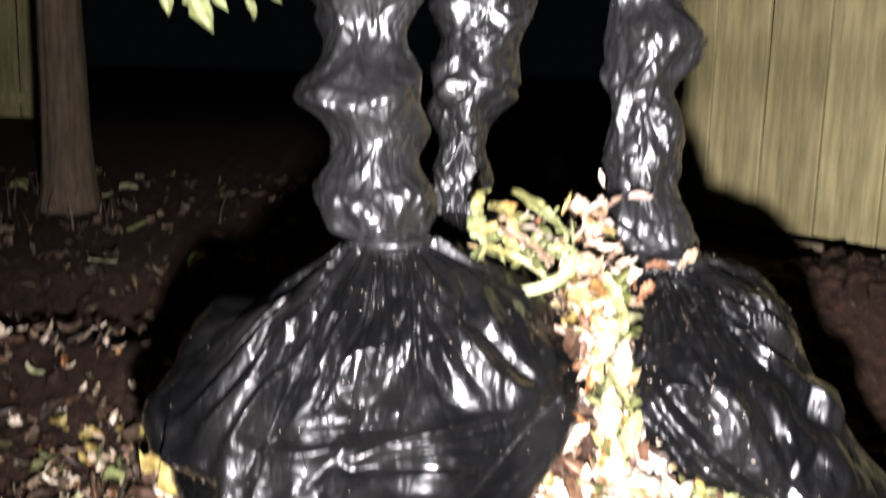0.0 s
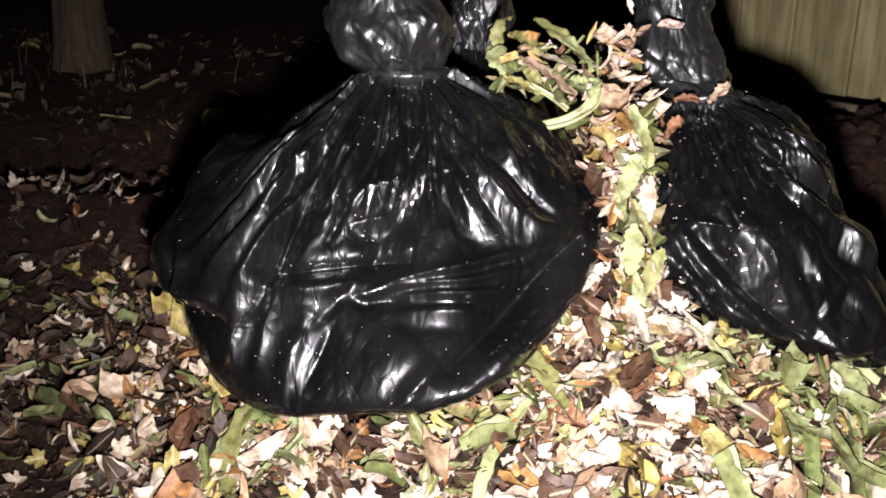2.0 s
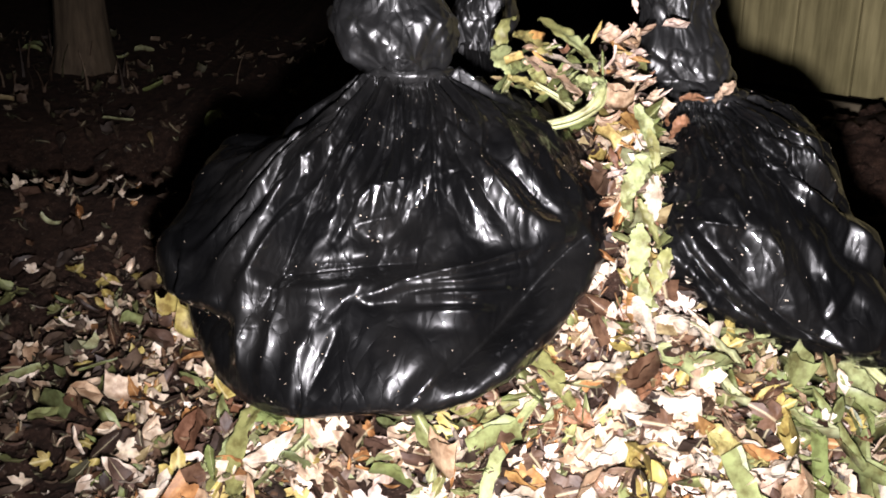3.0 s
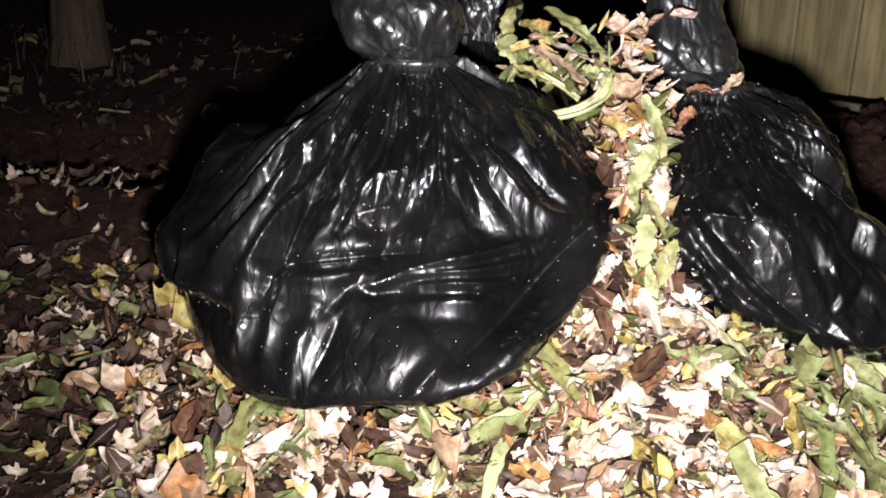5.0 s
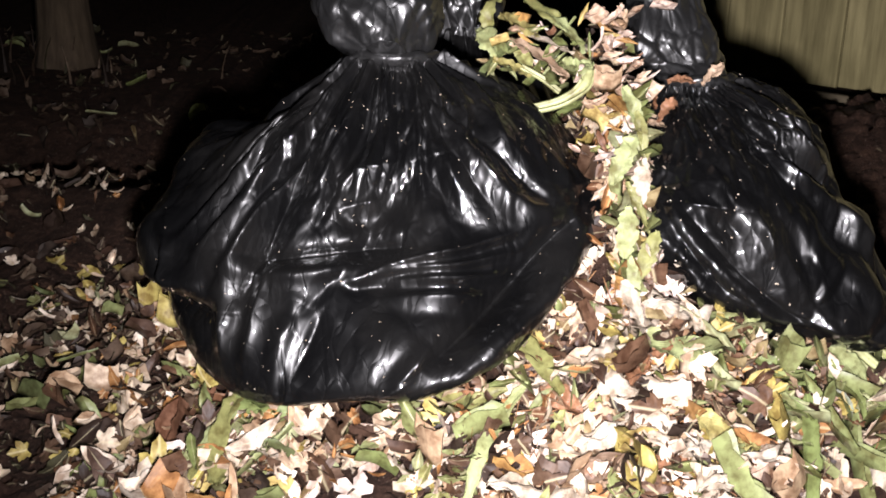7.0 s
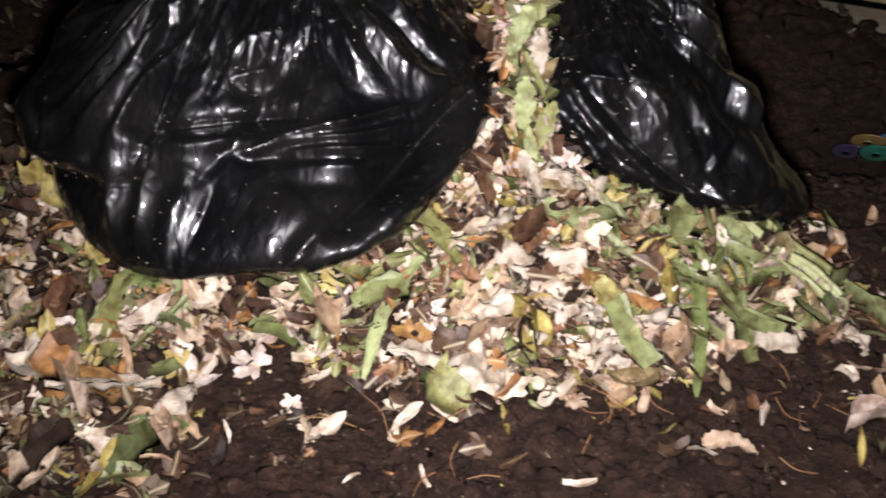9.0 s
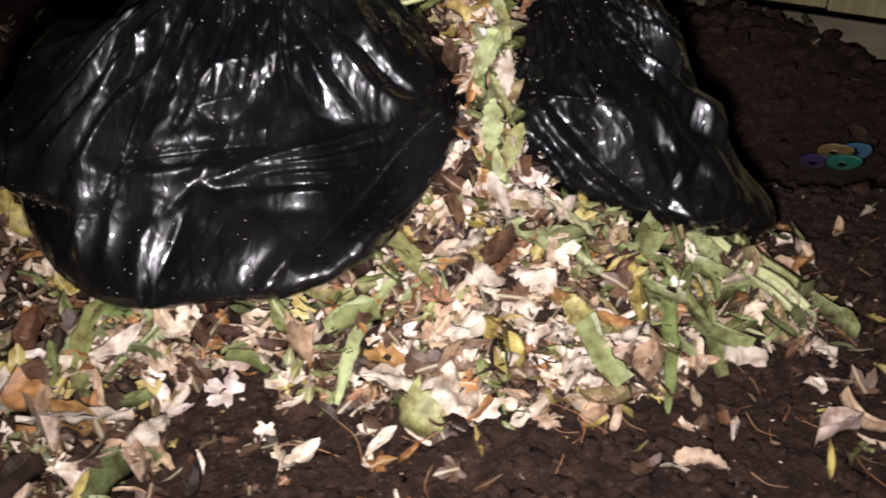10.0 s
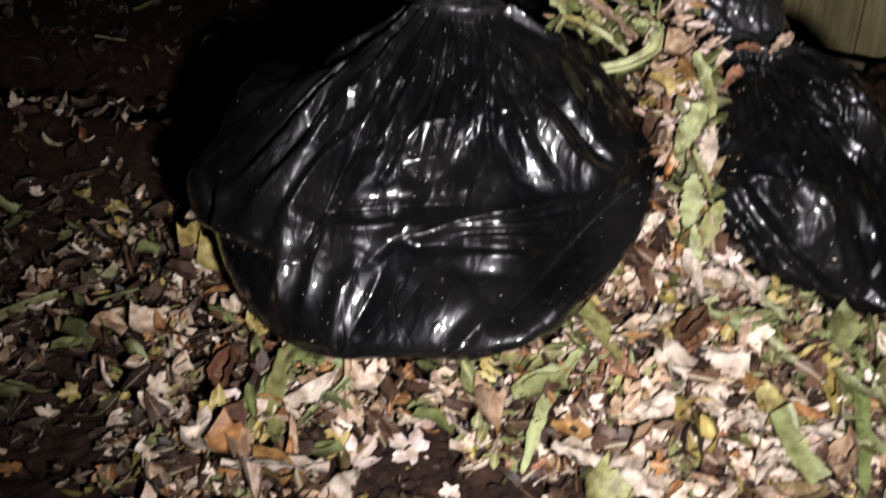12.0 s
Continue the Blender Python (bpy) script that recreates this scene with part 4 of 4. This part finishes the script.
for k in range(46):
    # leaves wedged in the gap between the skirts
    f = k / 45
    x, y, z = 0.285 + rng.gauss(0, 0.013), 1.655 - 0.15 * f, 0.54 - 0.30 * f
    ob = new("leaf", rng.choice(shared[len(DRY_SHAPES):len(DRY_SHAPES) + 8] if k % 5 < 3 else shared[:34]))
    ob.parent = pile
    ob.matrix_basis = Matrix.Translation(Vector((x, y, z)) - pile.location) @ pose(0, 0, 0, 62 + rng.gauss(0, 22), rng.gauss(0, 28), rng.choice((90, -90)) + rng.gauss(0, 36)) @ Matrix.Scale(rng.uniform(0.5, 0.95), 4)
made = 0
while made < 150:
    x, y = rng.uniform(-0.42, 0.80), rng.uniform(1.16, 1.62)
    if in_skirt(x, y) or rng.random() > cover(x, y):
        continue
    dry = rng.random() > green_share(x, y)
    me = rng.choice(shared[:len(DRY_SHAPES)] if dry else shared[len(DRY_SHAPES):])
    ob = new("leaf", me)
    ob.parent = pile
    ob.matrix_basis = Matrix.Translation(-pile.location) @ lie(x, y, rng.uniform(0.020, 0.045) * cover(x, y) + 0.010, 0.4) @ Matrix.Scale(rng.uniform(0.7, 1.2), 4)
    made += 1

# thin red-brown leaf stems
for k in range(125):
    x, y = (rng.gauss(0.28, 0.20), rng.uniform(1.20, 1.55)) if k < 62 else (rng.uniform(0.22, 0.40), rng.uniform(1.55, 1.75)) if k < 80 else (rng.uniform(0.0, 1.2), rng.uniform(1.05, 1.8))
    if in_skirt(x, y):
        continue
    a, ln = rng.uniform(0, 6.28), rng.uniform(0.018, 0.045)
    pts = []
    for f in (-1, 0, 1):
        px, py = x + f * ln * math.cos(a + 0.25 * f), y + f * ln * math.sin(a + 0.25 * f)
        pts.append((px, py, ground_z(px, py) + 0.004 + 0.045 * cover(px, py) + rng.uniform(0, 0.012)))
    mesh_object("leaf_stem", *tube(pts, [0.0011, 0.0009, 0.0006], 5, 4), TWIG, pile, pts[0])


# ---- crumbs on the plastic, grit on the soil ----
def crumbs(name, spots, size, mat, label, category):
    verts, faces = [], []
    for p, n in spots:
        turn = n.to_track_quat("Z", "Y").to_matrix()
        r = rng.uniform(*size)
        k = len(verts)
        pts = [Vector((r * math.cos(a) * rng.uniform(0.5, 1.2), r * math.sin(a) * rng.uniform(0.4, 1.0), rng.uniform(0, 0.3) * r)) for a in (0, 1.3, 2.5, 3.8, 5.0)]
        verts += [tuple(p + turn @ q) for q in pts] + [tuple(p + turn @ Vector((0, 0, r * 0.6)))]
        faces += [(k + i, k + (i + 1) % 5, k + 5) for i in range(5)]
    ob = mesh_object(name, verts, faces, mat, smooth=False)
    return tagged(ob, label, category, kind="stuff")


def skin_spots(p, count, ahead):
    nn = skin_normals(p)
    c = p.reshape(-1, 3).mean(0)
    nn *= np.sign((nn * (p - c)).sum(-1).mean())
    out = []
    while len(out) < count:
        i, j = rng.randrange(5, int(len(p) * 0.85)), rng.randrange(p.shape[1])
        if nn[i, j, 1] < -0.15 and rng.random() < ahead(p[i, j]):
            out.append((Vector(p[i, j]), Vector(nn[i, j])))
    return out


crumbs("leaf_crumbs", skin_spots(left_skirt, 190, lambda q: 0.35 + 0.65 * math.exp(-((q[0] + 0.40) / 0.06) ** 2 - ((q[2] - 0.25) / 0.03) ** 2)), (0.0005, 0.0017), CREAM, "tiny pale leaf crumbs on the black plastic", "crumbs")
crumbs("leaf_crumbs", skin_spots(left_skirt, 60, lambda q: math.exp(-((q[0] + 0.42) / 0.05) ** 2 - ((q[2] - 0.25) / 0.018) ** 2)), (0.0006, 0.0026), DRY_STUFF, "tan leaf crumbs gathered in a fold of the plastic", "crumbs")
crumbs("leaf_crumbs", skin_spots(right_skirt, 150, lambda q: 1.0 if q[0] < 0.55 else 0.25), (0.0005, 0.0022), CREAM, "tiny pale leaf crumbs on the draped plastic", "crumbs")
grit = []
while len(grit) < 420:
    x, y = rng.uniform(-0.35, 1.3), rng.uniform(0.85, 2.2)
    if not in_skirt(x, y) and rng.random() > cover(x, y):
        grit.append((Vector((x, y, ground_z(x, y) + 0.001)), Vector((rng.gauss(0, 0.3), rng.gauss(0, 0.3), 1)).normalized()))
crumbs("soil_grit", grit, (0.0015, 0.0055), DRY_STUFF, "pale chips and grit lying on dark soil", "grit")


def clods(count, spot, label, biggest):
    """Loose lumps of soil."""
    ball = bmesh.new()
    bmesh.ops.create_icosphere(ball, subdivisions=2, radius=1.0)
    unit = [v.co.copy() for v in ball.verts]
    tris = [tuple(v.index for v in f.verts) for f in ball.faces]
    ball.free()
    verts, faces = [], []
    made = 0
    while made < count:
        x, y = spot()
        if in_skirt(x, y) or rng.random() < cover(x, y):
            continue
        r = 0.002 + biggest * rng.random() ** 2.6
        z = ground_z(x, y) + 0.35 * r
        k, sd = len(verts), rng.uniform(0, 50)
        for u in unit:
            g = r * (1 + 0.8 * noise.noise(u * 1.6 + Vector((sd, 0, 0))))
            verts.append((x + u.x * g * 1.2, y + u.y * g, z + u.z * g * 0.75))
        faces += [tuple(i + k for i in f) for f in tris]
        made += 1
    ob = mesh_object("soil_clods", verts, faces, SOIL)
    return tagged(ob, label, "soil", kind="stuff")


clods(5200, lambda: (rng.uniform(-0.5, 1.4), 0.85 + 1.2 * rng.random() ** 1.6), "small loose clods of dark soil", 0.010)
clods(900, lambda: (rng.uniform(0.9, 2.3), rng.uniform(2.0, 3.4)), "rough dark clods on the soil mound by the fence", 0.030)


# ---- a broken plastic toy flower on the soil ----
def toy_flower():
    x0, y0 = 1.36, 2.38
    z0 = float(land(np.array(x0), np.array(y0)))
    root = base("toy_flower", (x0, y0, z0), "coloured plastic toy flower lying on dark soil", "toy")
    petals = (("teal", (0.02, 0.13, 0.085), 0.0, -0.02, 0.020, 0.046, 0.0), ("blue", (0.05, 0.14, 0.22), 0.075, 0.05, 0.030, 0.046, 20.0),
              ("yellow", (0.17, 0.115, 0.04), 0.010, 0.045, 0.032, 0.045, -15.0), ("purple", (0.035, 0.025, 0.07), -0.070, 0.0, 0.018, 0.042, 10.0))
    for hue, colour, dx, dy, dz, r, turn in petals:
        mat = coloured_plastic(hue + "_plastic", colour)
        verts, n, rings = [], 28, 5
        for side in (1, -1):
            for q in range(rings):
                f = (q + 1) / rings
                for i in range(n):
                    a = 2 * math.pi * i / n
                    tip = 1 + 0.35 * max(0, math.cos(a)) ** 3
                    z = side * 0.004 * math.sqrt(max(0.0, 1 - f * f)) + 0.010 * f * f
                    verts.append((r * f * tip * math.cos(a), r * 0.70 * f * math.sin(a), z))
        faces = []
        for s in (0, 1):
            o = s * rings * n
            for q in range(rings - 1):
                faces += [(o + q * n + i, o + q * n + (i + 1) % n, o + (q + 1) * n + (i + 1) % n, o + (q + 1) * n + i) for i in range(n)]
            faces.append(tuple(o + i for i in range(n)))
        top, low = (rings - 1) * n, (2 * rings - 1) * n
        faces += [(top + i, top + (i + 1) % n, low + (i + 1) % n, low + i) for i in range(n)]
        ob = mesh_object("petal", verts, faces, mat, None, label=hue + " plastic petal")
        ob.parent = root
        ob.location = (dx, dy, dz)
        ob.rotation_euler = (radians(24), radians(-6), radians(turn))
    bm = bmesh.new()
    bmesh.ops.create_uvsphere(bm, u_segments=18, v_segments=10, radius=0.013, matrix=Matrix.Translation((0.01, 0.015, 0.014)) @ Matrix.Diagonal((1, 1, 0.7, 1)))
    part("hub", bm, coloured_plastic("hub_plastic", (0.10, 0.08, 0.06)), root)
    return root


toy_flower()


# ---- leaves hanging from the low limb ----
def hanging_leaves():
    for k, (x, y, z, ln) in enumerate(((-0.475, 1.76, 1.005, 0.06), (-0.415, 1.75, 0.985, 0.085), (-0.385, 1.76, 1.010, 0.06), (-0.350, 1.77, 1.035, 0.05),
                                       (-0.40, 1.80, 1.06, 0.08), (-0.53, 1.85, 1.08, 0.08), (-0.46, 1.83, 1.07, 0.07), (-0.42, 2.3, 1.02, 0.05), (-0.36, 2.3, 1.05, 0.05))):
        v, f, u = oval_leaf(ln, ln * 0.5, 0.4, -0.6, 0.3, 200 + k * 1.9, 9, 7)
        me_ob = mesh_object("leaf", v, f, PALE_GREEN, None, uvs=u)
        me_ob.parent = tree
        me_ob.matrix_basis = Matrix.Translation(-tree.location) @ pose(x, y, z, 70 + 12 * math.sin(k), 65 + 14 * math.cos(k * 2), 25 * math.sin(k * 3))
    pts = [(-0.58, 2.25, 1.18), (-0.52, 2.0, 1.13), (-0.44, 1.82, 1.075), (-0.36, 1.77, 1.05)]
    mesh_object("twig", *tube(pts, [0.004, 0.003, 0.002, 0.001], 7), TWIG, tree, pts[0])


hanging_leaves()


# ---- weeds at the foot of the tree ----
def weeds():
    verts, faces = [], []
    for k in range(36):
        x, y = -1.53 + rng.gauss(0, 0.38), 4.15 + rng.uniform(-0.25, 0.35)
        z = float(land(np.array(x), np.array(y)))
        h, a = rng.uniform(0.05, 0.16), rng.uniform(0, 6.28)
        b = len(verts)
        for i in range(4):
            f = i / 3
            bx, by = x + 0.05 * f * f * math.cos(a), y + 0.05 * f * f * math.sin(a)
            w = 0.006 * (1 - f * 0.85)
            verts += [(bx - w * math.sin(a), by + w * math.cos(a), z + h * f), (bx + w * math.sin(a), by - w * math.cos(a), z + h * f)]
        faces += [(b + 2 * i, b + 2 * i + 1, b + 2 * i + 3, b + 2 * i + 2) for i in range(3)]
    # weeds share the leaf tones darkened for the dim ground here
    ob = mesh_object("weeds", verts, faces, DIM_STUFF)
    return tagged(ob, "thin brown weeds at the foot of the tree, coloured dim", "weeds", kind="stuff")


weeds()
